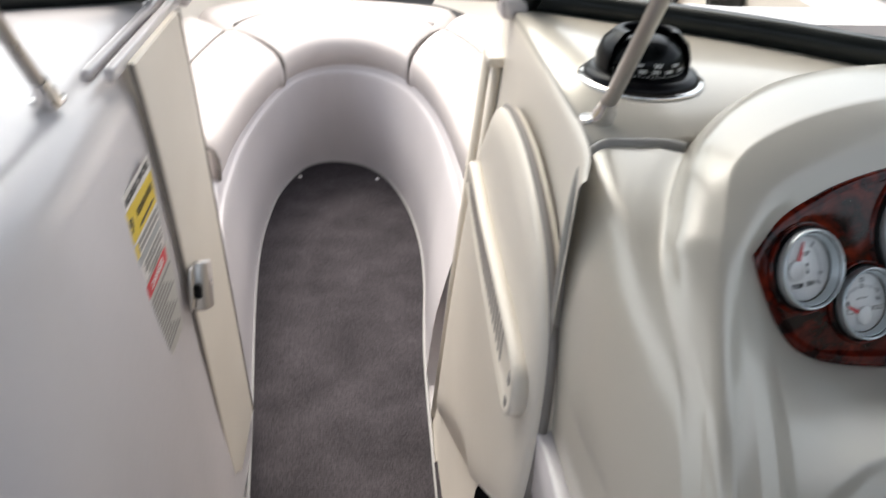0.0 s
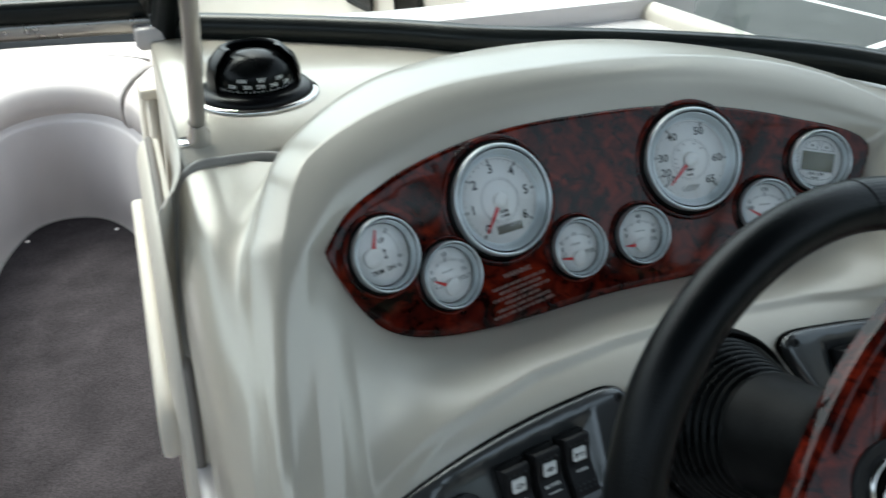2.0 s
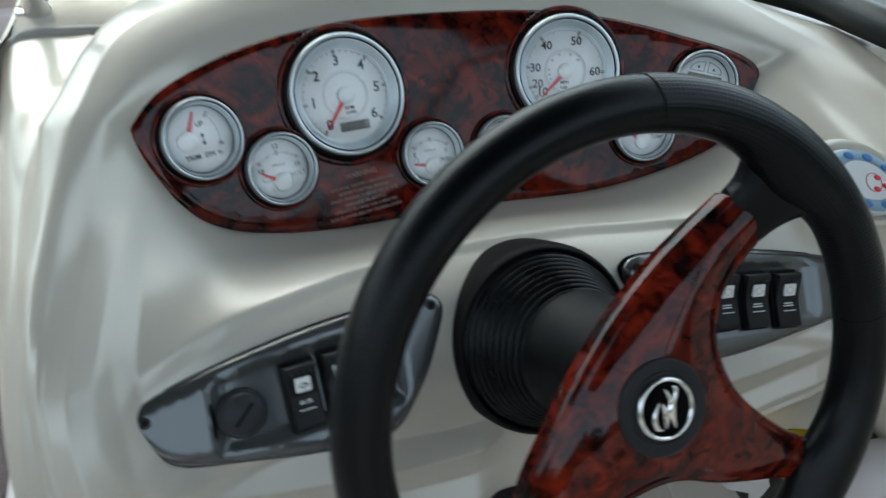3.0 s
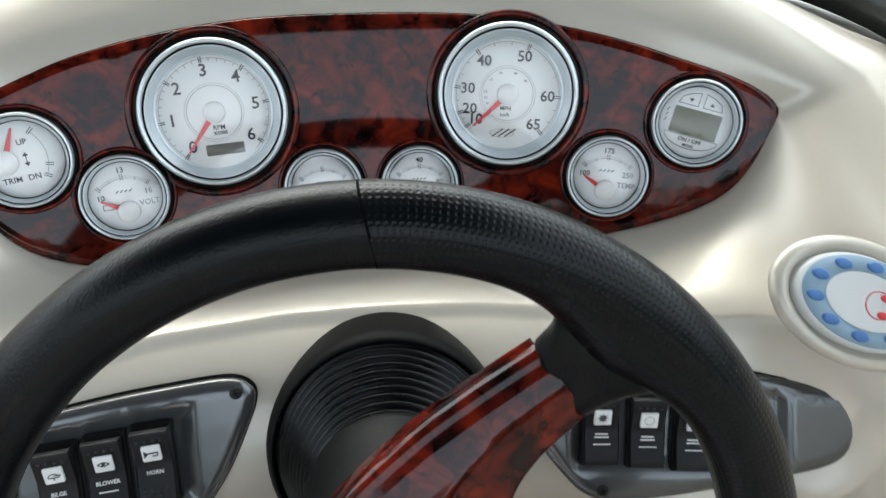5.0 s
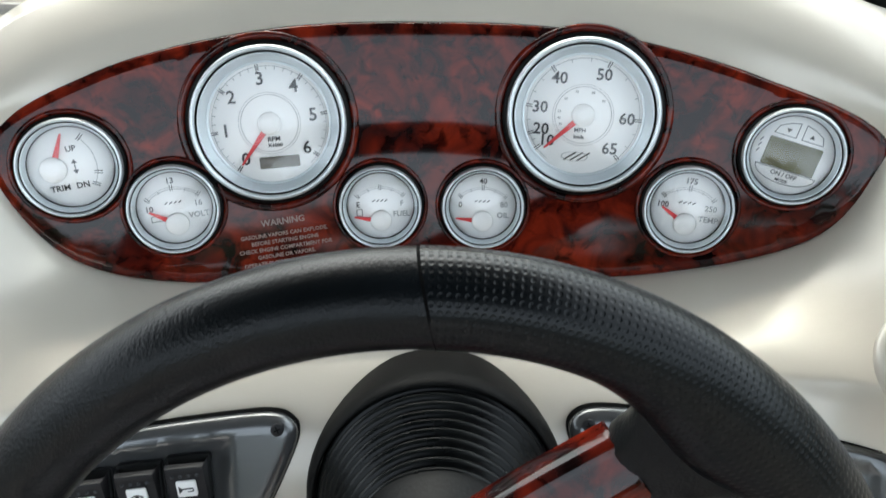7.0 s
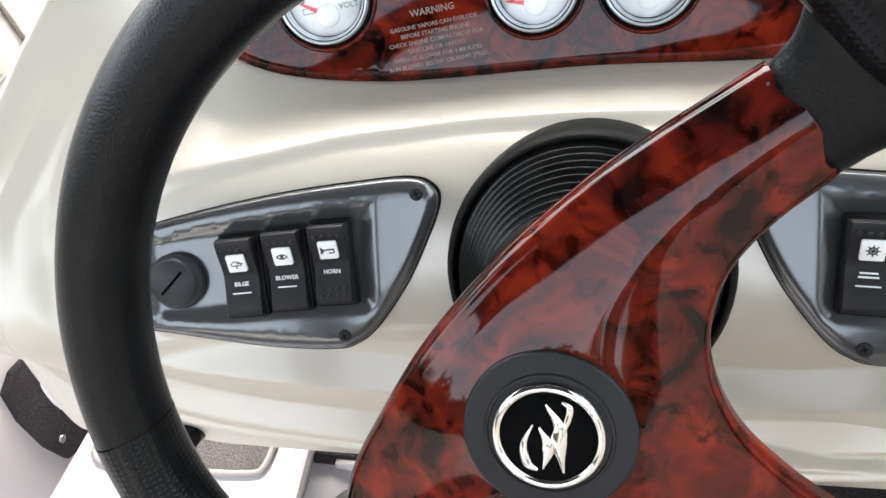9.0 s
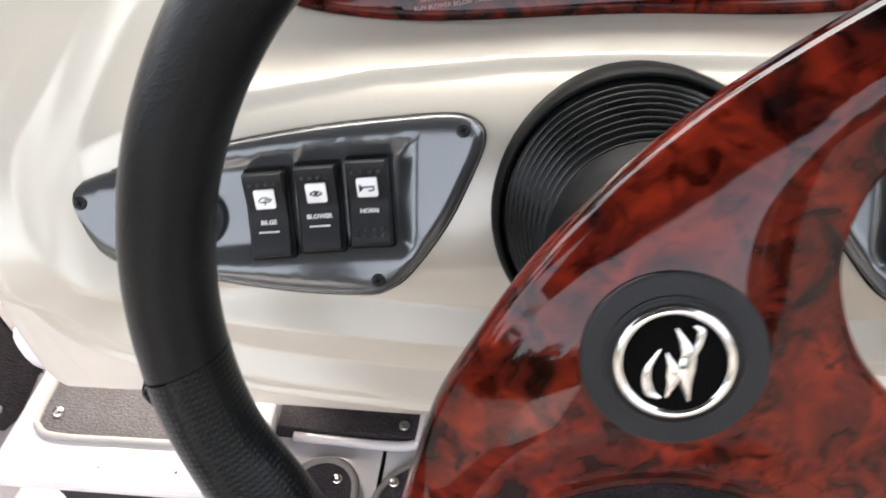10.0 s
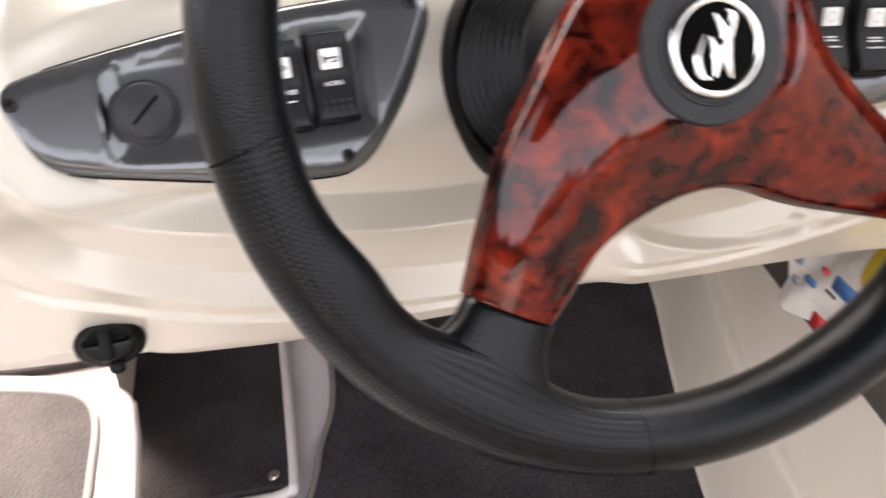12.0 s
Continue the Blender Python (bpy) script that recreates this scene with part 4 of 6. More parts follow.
def rim_part(name, a0, a1, mat, label, thick=1.0, n=60):
    """One stretch of the leather rim; its ends are cut a little askew."""
    rows, uv = [], []
    for i in range(n + 1):
        row = []
        for k in range(24):
            q = 2 * math.pi * k / 24
            deg = a0 + (a1 - a0) * i / n + 1.2 * math.cos(q)
            a = radians(deg)
            out = Vector((math.cos(a), math.sin(a), 0))
            c = out * RR
            near = min(abs((deg - s + 180) % 360 - 180) for s in SPOKES)
            inner = 1.0 + (0.70 * math.exp(-(near / 12) ** 2) - 0.06) * max(0.0, -math.cos(q))
            inner += 0.28 * math.exp(-((math.degrees(a) - 209) / 8) ** 2) * max(0.0, -math.cos(q))
            t = RT * thick
            row.append(RIM @ (c + out * (math.cos(q) * t * inner) + Vector((0, 0, math.sin(q) * t * 1.05))))
            uv.append((RR * a / 0.0027, q * RT / 0.0027))
        rows.append(row)
    return link(name, *sheet(rows, True), mat, wheel, label, uv=uv)


for a0, a1, mat, label, thick in ((88, 187, LEATHER, "smooth leather rim section", 1.0), (8, 88, PERFORATED, "perforated leather rim section", 1.01), (187, 262, PERFORATED, "perforated leather rim section", 1.01), (262, 368, LEATHER, "smooth leather rim section", 1.0)):
    rim_part("rim_section", a0, a1, mat, label, thick)
for a in (88, 187, 262, 8):
    rim_part("rim_seam", a - 0.17, a + 0.17, HOLE, "stitched seam", 1.010, 2)
# the three free edges of the spoke cover, between its square-cut ends
WOOD_SIDES = [[(0.0665, 0.1195), (0.0535, 0.1115), (0.0335, 0.0990), (0.009, 0.082), (-0.021, 0.056), (-0.049, 0.0245), (-0.0695, -0.0065), (-0.0835, -0.031), (-0.0930, -0.058), (-0.1020, -0.0880)],
              [(-0.0640, -0.1075), (-0.055, -0.0930), (-0.0455, -0.0780), (-0.032, -0.0675), (-0.012, -0.0590), (0.006, -0.0565), (0.024, -0.0595), (0.055, -0.071), (0.119, -0.0875)],
              [(0.129, -0.058), (0.112, -0.048), (0.085, -0.027), (0.063, -0.003), (0.0530, 0.024), (0.0560, 0.048), (0.0685, 0.0665), (0.0900, 0.0850)]]


def dished(x, y, h):
    """Spokes dip below the hub's face towards the rim, the lower ones more."""
    r = math.hypot(x, y)
    return WM @ Vector((x, y, h + (0.105 * y - 0.0115) * min(1.0, max(0.0, (r - 0.03) / 0.10))))


wood, end_cuts = [], set()
for k, side in enumerate(WOOD_SIDES):
    wood += [(p.x, p.y) for p in spline([(x, y, 0) for x, y in side], 9)]
    (ax, ay), (bx, by) = side[-1], WOOD_SIDES[(k + 1) % 3][0]
    end_cuts |= set(range(len(wood) - 1, len(wood) + 9))
    wood += [(ax + (bx - ax) * q / 10, ay + (by - ay) * q / 10) for q in range(1, 10)]


def wood_height(x, y, d):
    """Rolled edge, a sloping facet inside it and a broad soft crown."""
    if d < 0.0055:
        facet = -0.0190 + roll(d, 0.0050, 0.0090)
    elif d < 0.0120:
        facet = -0.0100 + 0.0030 * (d - 0.0055) / 0.0065
    else:
        u = min(1.0, (d - 0.0120) / 0.026)
        facet = -0.0070 + 0.0044 * u * (2 - u)
    w = ease(min(1.0, max(0.0, (0.060 - math.hypot(x + 0.083, y + 0.098)) / 0.035)))
    return facet * (1 - w) + (-0.0190 + roll(d, 0.021, 0.0160)) * w


link("spoke_cover", *pillow(wood, wood_height, dished, 0.003, (0.0004, 0.0012, 0.0024, 0.004, 0.0055, 0.007, 0.0082, 0.0094, 0.0106, 0.0118, 0.013, 0.0145, 0.016, 0.018), -0.026, end_cuts), BURL, wheel, "glossy red burl spoke cover")
for k, a, hh in ((2, 48.5, 0.0120), (0, 235.0, 0.0120), (1, 328.5, 0.0125)):
    e0, e1 = (dished(*q, -0.0190) for q in (WOOD_SIDES[k][-1], WOOD_SIDES[(k + 1) % 3][0]))
    p0, half = (e0 + e1) / 2, (e1 - e0).length / 2
    p1 = RIM @ Vector(((RR - 0.004) * math.cos(radians(a)), (RR - 0.004) * math.sin(radians(a)), 0))
    d = (p1 - p0).normalized()
    s1 = WN.cross(d).normalized()
    s0 = (e1 - e0).normalized() * (1 if (e1 - e0).dot(s1) > 0 else -1)
    up = d.cross(s1)
    rows = []
    for i in range(11):
        t = i / 10
        s = s0.lerp(s1, ease(min(1.0, t / 0.6))).normalized()
        w = half * ((0.965 if i == 0 else 0.985) + 1.7 * max(0.0, t - 0.12) ** 2)
        hi = hh * (0.93 if i == 0 else 1.0)
        rows.append([p0.lerp(p1, t) + s * (w * math.copysign(abs(math.cos(q)) ** 0.6, math.cos(q))) + up * (hi * math.copysign(abs(math.sin(q)) ** 0.75, math.sin(q))) for q in [2 * math.pi * k / 28 for k in range(28)]])
    v, f = sheet(rows, True)
    link("spoke_end", v, f + [tuple(range(28))[::-1]], LEATHER, wheel, "leather-wrapped spoke end")
BM = WM @ pose(-0.001, 0, -0.0115)
crisp(link("hub_ring", *lathe([(0.0302, 0.0), (0.0302, 0.0092), (0.0298, 0.0100), (0.0290, 0.0103), (0.0226, 0.0103), (0.0222, 0.0110), (0.0214, 0.0110), (0.0210, 0.0103), (0, 0.0103)], 56, BM), CHARCOAL, wheel, "round black horn button"), 20)
badge = link("badge", *lathe([(0.0195, 0.0105), (0.0195, 0.0125), (0.0182, 0.0138), (0.0168, 0.0132), (0.0164, 0.0124)], 56, BM), CHROME, wheel, "chrome ring emblem on black disc")
link("badge_disc", *lathe([(0.0168, 0.0108), (0.0166, 0.0126), (0, 0.0128)], 48, BM), HOLE, badge)


def stroke(points, widths, m, h):
    fine = spline([(x, y, 0) for x, y in points], 6)
    k = len(fine) - 1
    rows = []
    for i, p in enumerate(fine):
        a, b = fine[max(0, i - 1)], fine[min(k, i + 1)]
        d = (b - a).normalized()
        s = Vector((-d.y, d.x, 0))
        u = i / k * (len(widths) - 1)
        j = min(int(u), len(widths) - 2)
        w = widths[j] + (widths[j + 1] - widths[j]) * (u - j)
        rows.append([m @ Vector((p.x + s.x * w / 2 * e, p.y + s.y * w / 2 * e, z)) for e, z in ((-1, 0), (-0.6, h), (0.6, h), (1, 0))])
    return sheet(rows)


bm_ = BM @ pose(0, 0, 0.0128)
link("emblem", *joined([stroke([(-0.0005, 0.0125), (0.004, 0.004), (0.0035, -0.002), (0.005, -0.0125)], [0.0006, 0.0042, 0.0056, 0.0008], bm_, 0.0008),
                        stroke([(0.005, 0.0135), (0.0075, 0.011), (0.0065, 0.006), (0.004, -0.001)], [0.0006, 0.0026, 0.0024, 0.0006], bm_, 0.0008),
                        stroke([(-0.003, 0.004), (0.0, -0.004), (-0.002, -0.0115)], [0.0006, 0.0046, 0.0008], bm_, 0.0008),
                        stroke([(-0.005, 0.005), (-0.0085, -0.003), (-0.0075, -0.010), (-0.004, -0.012)], [0.0006, 0.0026, 0.0032, 0.0010], bm_, 0.0008)]), CHROME, badge, "silver emblem strokes")

# ---- remote keypad ----
RM = axes((1.2860, 0.514, 0.799), (0.93, -0.12, -0.17), (0.05, 0.35, 0.32))
RM = RM @ pose(0, 0, 0, 0, 0, -10) @ Matrix.Diagonal((0.86, 0.84, 1, 1))
keypad = thing("remote_keypad", "oval white stereo remote keypad with blue buttons", "keypad")
link("recess", *lathe([(1.0, 0.0), (1.0, 0.003), (0.93, 0.006), (0.84, 0.006), (0.80, 0.002), (0.0, 0.002)], 48, RM @ Matrix.Diagonal((0.064, 0.044, 1, 1))), DASH, keypad)
link("keypad_body", *lathe([(1.0, 0.001), (1.0, 0.006), (0.95, 0.009), (0.0, 0.0095)], 48, RM @ Matrix.Diagonal((0.050, 0.032, 1, 1))), PALE, keypad)
link("keypad_band", *sheet([[RM @ Vector((0.050 * r * math.cos(k * math.pi / 24), 0.032 * r * math.sin(k * math.pi / 24), z)) for k in range(48)] for r, z in ((0.93, 0.009), (0.92, 0.0100), (0.60, 0.0100), (0.59, 0.009))], True), STEELBLUE, keypad, "grey-blue button band")
link("keypad_centre", *sheet([[RM @ Vector((0.050 * r * math.cos(k * math.pi / 24), 0.032 * r * math.sin(k * math.pi / 24), 0.0102)) for k in range(48)] for r in (0.60, 0.3, 0.001)], True), PALE, keypad)
for k in range(10):
    a = radians(18 + 36 * k)
    link("button", *lathe([(1, 0.0098), (1, 0.0108), (0.8, 0.0114), (0, 0.0114)], 16, RM @ pose(0.050 * 0.76 * math.cos(a), 0.032 * 0.76 * math.sin(a), 0) @ Matrix.Diagonal((0.0062, 0.0036, 1, 1))), BLUE, keypad, "small blue button")
for x, y in ((0.012, 0.006), (0.012, -0.006), (0.022, 0.0)):
    link("button", *lathe([(1, 0.0098), (1, 0.0108), (0.8, 0.0114), (0, 0.0114)], 16, RM @ pose(x, y, 0) @ Matrix.Diagonal((0.0042, 0.0026, 1, 1))), REDLABEL, keypad, "small red button")
link("ring_print", *arc(0.0095, 0, 360, 0.0006, 0.0004, RM @ pose(0.008, 0, 0.0102)), REDLABEL, keypad, smooth=False)

# ---- consoles, bow and floor ----
floor = tagged(link("floor", *slab([(-0.95, -0.6), (1.75, -0.6), (1.75, 1.0), (1.3, 2.2), (0.8, 3.0), (-0.1, 3.0), (-0.6, 2.2), (-0.95, 1.0)], [(0, -0.05), (0, -0.012)], lambda x, y, h: Vector((x, y, h))), GELCOAT, smooth=False), "off-white fibreglass deck under the carpets", "floor", kind="structure")
BOW_EDGE = [(0.215, 1.10), (0.185, 1.41), (0.150, 1.74), (0.130, 2.0), (0.130, 2.19), (0.150, 2.39), (0.204, 2.55), (0.262, 2.612), (0.335, 2.622), (0.425, 2.58), (0.500, 2.465), (0.552, 2.28), (0.577, 2.07), (0.577, 1.87), (0.564, 1.68), (0.556, 1.50), (0.554, 1.10)]
edge = [(p.x, p.y) for p in spline([(x, y, 0) for x, y in BOW_EDGE], 5)]
carpet = tagged(link("bow_carpet", *slab(edge, [(0, -0.012), (0, 0.004), (0.004, 0.006)], lambda x, y, h: Vector((x, y, h))), CARPET, smooth=False), "charcoal grey bow carpet held by snaps", "carpet")
link("binding", *tube([(x, y, 0.006) for x, y in edge], 0.004, 6), CARPET_EDGE, carpet, "pale carpet binding")
for x, y in ((0.206, 2.505), (0.461, 2.485)):
    link("snap", *lathe([(0.008, 0.004), (0.008, 0.009), (0.005, 0.011), (0, 0.011)], 16, pose(x, y, 0)), CHROME, carpet, "chrome snap")

# moulded liner rising from the carpet to the seat lip
low = [Vector((x, y, -0.005)) for x, y in BOW_EDGE[1:16]]
LIP = [(0.165, 1.42), (0.120, 1.66), (0.112, 1.87), (0.118, 2.03), (0.142, 2.23), (0.186, 2.435), (0.236, 2.545), (0.300, 2.598), (0.378, 2.609), (0.463, 2.572), (0.546, 2.46), (0.600, 2.27), (0.628, 2.08), (0.640, 1.90), (0.650, 1.62)]


def away(k, d):
    """Point k of the lip, moved outwards by d."""
    x, y = LIP[k]
    v = Vector((x - 0.37, (y - 1.9) * 0.55, 0))
    return v.normalized() * d if v.length else Vector()


liner = []
for z, s, d in ((0.0, 0.0, 0.0), (0.05, 0.03, 0.002), (0.16, 0.22, 0.0), (0.27, 0.62, 0.0), (0.325, 0.86, 0.0), (0.336, 0.90, 0.006), (0.352, 0.95, 0.010), (0.362, 1.0, 0.018), (0.362, 1.0, 0.045), (0.358, 1.0, 0.10)):
    liner.append([low[k].lerp(Vector((*LIP[k], 0)), s) + away(k, d) + Vector((0, 0, z - low[k].z * (1 - s) * 0)) for k in range(15)])
bow_liner = tagged(link("bow_liner", *sheet(patch(liner, 5, 3)), GELCOAT), "glossy white moulded fibreglass bow liner", "liner", kind="structure")

# seat base behind the lip
OUTER = [(-0.10, 1.42), (-0.24, 1.75), (-0.27, 2.05), (-0.26, 2.35), (-0.22, 2.65), (-0.15, 2.92), (-0.03, 3.08), (0.17, 3.14), (0.37, 3.12), (0.56, 3.08), (0.73, 3.00), (0.88, 2.80), (0.96, 2.50), (1.02, 2.20), (1.04, 1.62)]
seat_rows = [[Vector((*LIP[k], 0.345)) + away(k, 0.05) for k in range(15)], [Vector((*OUTER[k], 0.345)) for k in range(15)]]
tagged(link("seat_base", *sheet(patch(seat_rows, 5, 2)), GELCOAT), "white fibreglass bow seat base", "seat base", kind="structure")


def bolster(k):
    """Share of the seat's depth that the rolled front takes at station k."""
    return float(np.interp(k, (1.6, 1.8, 2.1, 2.7, 4.0, 5.5, 7.0, 8.5, 10.0, 11.5, 12.7, 13.2, 13.5, 13.7), (0.06, 0.25, 0.40, 0.48, 0.53, 0.60, 0.65, 0.65, 0.60, 0.53, 0.48, 0.40, 0.25, 0.06)))


def cushion(k0, k1, label):
    """One section of the horseshoe cushion between two stations of the lip."""
    rows = []
    inner_pts = spline([Vector((*LIP[k], 0)) + away(k, 0.012) for k in range(15)], 6)
    outer_pts = spline([Vector((*OUTER[k], 0)) for k in range(15)], 6)
    a, b = int(k0 * 6), int(k1 * 6)
    prof = ((0.0, 0.348), (-0.012, 0.362), (-0.020, 0.390), (-0.018, 0.418), (-0.004, 0.438), (0.04, 0.453), (0.12, 0.462), (0.22, 0.464), (0.31, 0.459), (0.37, 0.448), (0.405, 0.435), (0.43, 0.438), (0.62, 0.441), (0.80, 0.441), (1.0, 0.436), (1.0, 0.35))
    n = b - a
    for i in range(n + 1):
        t = i / n
        end = min(t, 1 - t) * n
        sag = 0.022 * max(0.0, 1 - end / 1.6) ** 2
        p, q = inner_pts[a + i], outer_pts[a + i]
        p2, q2 = p, q
        if i == 0:
            p2, q2 = p.lerp(inner_pts[a + 1], 0.12), q.lerp(outer_pts[a + 1], 0.08)
        if i == n:
            p2, q2 = p.lerp(inner_pts[b - 1], 0.12), q.lerp(outer_pts[b - 1], 0.08)
        f = bolster((a + i) / 6)
        rows.append([p2.lerp(q2, s * f / 0.405 if s < 0.405 else f + (s - 0.405) * (1 - f) / 0.595) + Vector((0, 0, z - (sag if z > 0.36 else 0))) for s, z in prof])
    v, f = sheet(rows)
    m = len(prof)
    f += [tuple(range(m)), tuple(range((len(rows) - 1) * m, len(rows) * m))[::-1]]
    top = thing("bow_cushion", label, "cushion", "bow seat cushions")
    link("pad", v, f, VINYL, top)
    pipe = [inner_pts[a + i].lerp(outer_pts[a + i], bolster((a + i) / 6)) + Vector((0, 0, 0.4385)) for i in range(0 if k0 < 2 else 1, n + (1 if k1 > 13 else 0))]
    link("piping", *tube(pipe, 0.005, 6), PIPING, top, "grey piping seam")
    for i in (0, n):
        j = a + i
        link("end_piping", *tube([inner_pts[j].lerp(outer_pts[j], s) + Vector((0, 0, z)) for s, z in ((-0.012, 0.362), (-0.020, 0.392), (-0.017, 0.415), (0.0, 0.431), (0.06, 0.444), (0.2, 0.449), (0.4, 0.442), (0.58, 0.428))], 0.0045, 6), PIPING, top, "grey end seam")
    return top


for k0, k1, lab in ((1.6, 5.1, "ivory vinyl bow cushion along the port side"), (5.1, 10.2, "ivory vinyl cushion across the bow seat"), (10.2, 13.7, "ivory vinyl bow cushion along the starboard side")):
    cushion(k0, k1, lab)

# bow coaming: padded backrests and the deck round it
DECK_IN = [(-0.45, 1.42), (-0.46, 1.9), (-0.41, 2.35), (-0.30, 2.8), (-0.10, 3.25), (0.12, 3.52), (0.37, 3.60), (0.62, 3.52), (0.86, 3.25), (1.07, 2.8), (1.19, 2.35), (1.24, 1.9), (1.23, 1.42)]
DECK_OUT = [(-0.70, 1.30), (-0.68, 1.9), (-0.60, 2.5), (-0.44, 3.1), (-0.20, 3.65), (0.10, 4.0), (0.39, 4.12), (0.68, 4.0), (0.98, 3.65), (1.22, 3.1), (1.38, 2.5), (1.46, 1.9), (1.48, 1.30)]
SEATK = [(-0.20, 1.42), (-0.27, 1.9), (-0.26, 2.35), (-0.18, 2.75), (-0.02, 3.12), (0.16, 3.29), (0.37, 3.33), (0.58, 3.29), (0.77, 3.12), (0.92, 2.75), (1.01, 2.35), (1.04, 1.9), (1.03, 1.42)]
coam = [[Vector((*SEATK[k], 0.36)) for k in range(13)], [Vector((*SEATK[k], 0.45)).lerp(Vector((*DECK_IN[k], 0.45)), 0.45) for k in range(13)], [Vector((*DECK_IN[k], 0.66)) for k in range(13)], [Vector((*DECK_IN[k], 0.815)) for k in range(13)]]
coaming = tagged(link("bow_coaming", *sheet(patch(coam, 6, 4)), CREAM), "cream moulded bow side panel", "coaming", kind="structure")
deck = [[Vector((*DECK_IN[k], z)) + (Vector((*DECK_OUT[k], z)) - Vector((*DECK_IN[k], z))) * s - Vector((*DECK_IN[k], z)) * 0 - Vector((0, 0, 0)) for k in range(13)] for s, z in ((0.0, 0.815), (0.06, 0.835), (0.3, 0.838), (0.75, 0.825), (0.95, 0.80), (1.0, 0.76), (1.02, 0.55), (0.95, 0.1), (0.8, -0.4))]
tagged(link("foredeck", *sheet(patch(deck, 6, 3)), GELCOAT), "glossy white fibreglass foredeck and hull", "deck", kind="structure")

# deck shelf between windshield and bow cockpit
SHELF = [(0.70, 1.37), (0.83, 1.26), (0.96, 1.17), (1.06, 1.09), (1.21, 1.0), (1.345, 0.89), (1.425, 0.74), (1.43, 0.55), (1.475, 0.55), (1.478, 1.36), (1.35, 1.42), (1.21, 1.46), (1.10, 1.49), (1.0, 1.515), (0.72, 1.50)]
for name, flip in (("shelf_starboard", False), ("shelf_port", True)):
    pts = [(0.80 - x if flip else x, y) for x, y in SHELF]
    tagged(link(name, *slab(pts, [(0, 0.70), (0, 0.815), (0.006, 0.822), (0.016, 0.825)], lambda x, y, h: Vector((x, y, h)))  , GELCOAT, smooth=False), "glossy white deck in front of the windshield", "deck", kind="structure")

# starboard console side with the folded gate
SIDE = [(0.765, 0.616, 0.560), (0.84, 0.634, 0.560), (1.0, 0.640, 0.558), (1.15, 0.642, 0.556), (1.27, 0.644, 0.556), (1.365, 0.648, 0.560)]
rows = []
for s, z in ((0.0, -0.005), (0.10, 0.04), (0.38, 0.29), (0.52, 0.40), (0.68, 0.5), (0.93, 0.74), (1.0, 0.835), (1.04, 0.852), (1.12, 0.856)):
    y0 = 0.765 + 0.165 * min(1.0, max(0.0, (0.5 - z) / 0.2))
    rows.append([Vector((b + (a - b) * s, y0 + (y - 0.765) * (1.365 - y0) / 0.6, z + (0.012 * (y - 0.84) if z > 0.8 else 0))) for y, a, b in SIDE])
tagged(link("console_side_starboard", *sheet(patch(rows, 4, 3)), CREAM), "cream fibreglass side of the starboard console", "console side", kind="structure")

ret = [(p.x, p.y) for p in spline([(0.80, 0.585, 0), (0.60, 0.595, 0), (0.515, 0.592, 0), (0.499, 0.572, 0), (0.508, 0.540, 0), (0.545, 0.527, 0), (0.65, 0.52, 0), (0.80, 0.515, 0)], 4, True)]
tagged(link("console_lower_return", *slab(ret, [(0.002, 0.0), (0, 0.003), (0, 0.018), (0.002, 0.02)], lambda y, z, h: Vector((0.602 + h, y, z))), GELCOAT), "white lower lip of the console side", "console side", kind="structure")
gate = thing("bow_gate", "cream moulded walk-through gate folded against the console", "gate")
g_out = [(p.x, p.y) for p in spline([(1.325, 0.06, 0), (1.30, 0.35, 0), (1.24, 0.62, 0), (1.16, 0.755, 0), (1.11, 0.785, 0), (1.03, 0.791, 0), (0.955, 0.785, 0), (0.866, 0.763, 0), (0.803, 0.730, 0), (0.755, 0.668, 0), (0.738, 0.57, 0), (0.745, 0.47, 0), (0.79, 0.42, 0), (0.95, 0.29, 0)], 5)]


def gate_place(a, b, h):
    return Vector((0.617 - 0.062 * (0.78 - b) - h, a, b))


link("panel", *pillow(g_out, lambda a, b_, d: 0.004 + roll(d, 0.035, 0.012), gate_place, 0.03, (0.002, 0.006, 0.014, 0.026, 0.04), -0.012), CREAM, gate)
link("edge_seam", *tube([gate_place(a, b_, -0.002) for a, b_ in g_out[18:58]], 0.005, 6), PIPING, gate, "dark gap beside the console")
strap = [(p.x, p.y) for p in spline([(1.17, 0.684, 0), (1.05, 0.669, 0), (0.93, 0.662, 0), (0.80, 0.652, 0), (0.763, 0.636, 0), (0.758, 0.605, 0), (0.775, 0.582, 0), (0.815, 0.580, 0), (0.94, 0.598, 0), (1.06, 0.616, 0), (1.17, 0.640, 0), (1.18, 0.656, 0)], 4, True)]
sg = link("grab_strap", *slab(strap, [(0.0, 0.010), (0.0, 0.026), (0.002, 0.030), (0.006, 0.031), (0.009, 0.028)], gate_place), CREAM, gate, "cream moulded grab strap with cut-outs")
for k in range(22):
    a = 0.835 + k * 0.0145
    link("slot", *slab([(a - 0.002, 0.606 + (a - 0.84) * 0.11), (a + 0.003, 0.606 + (a - 0.84) * 0.11), (a + 0.009, 0.644 + (a - 0.84) * 0.06), (a + 0.003, 0.644 + (a - 0.84) * 0.06)], [(0, 0.026), (0, 0.0285)], gate_place), LABEL_GREY, sg, smooth=False)
for a, c in ((0.785, 0.592), (0.785, 0.624)):
    link("slot", *slab([(a - 0.004, c - 0.007), (a + 0.004, c - 0.007), (a + 0.004, c + 0.007), (a - 0.004, c + 0.007)], [(0, 0.026), (0, 0.0290)], gate_place), LABEL_GREY, sg, smooth=False)
link("hinge_post", *tube([(0.568, 1.375, 0.0), (0.627, 1.350, 0.79)], 0.011, 12), CREAM, gate)
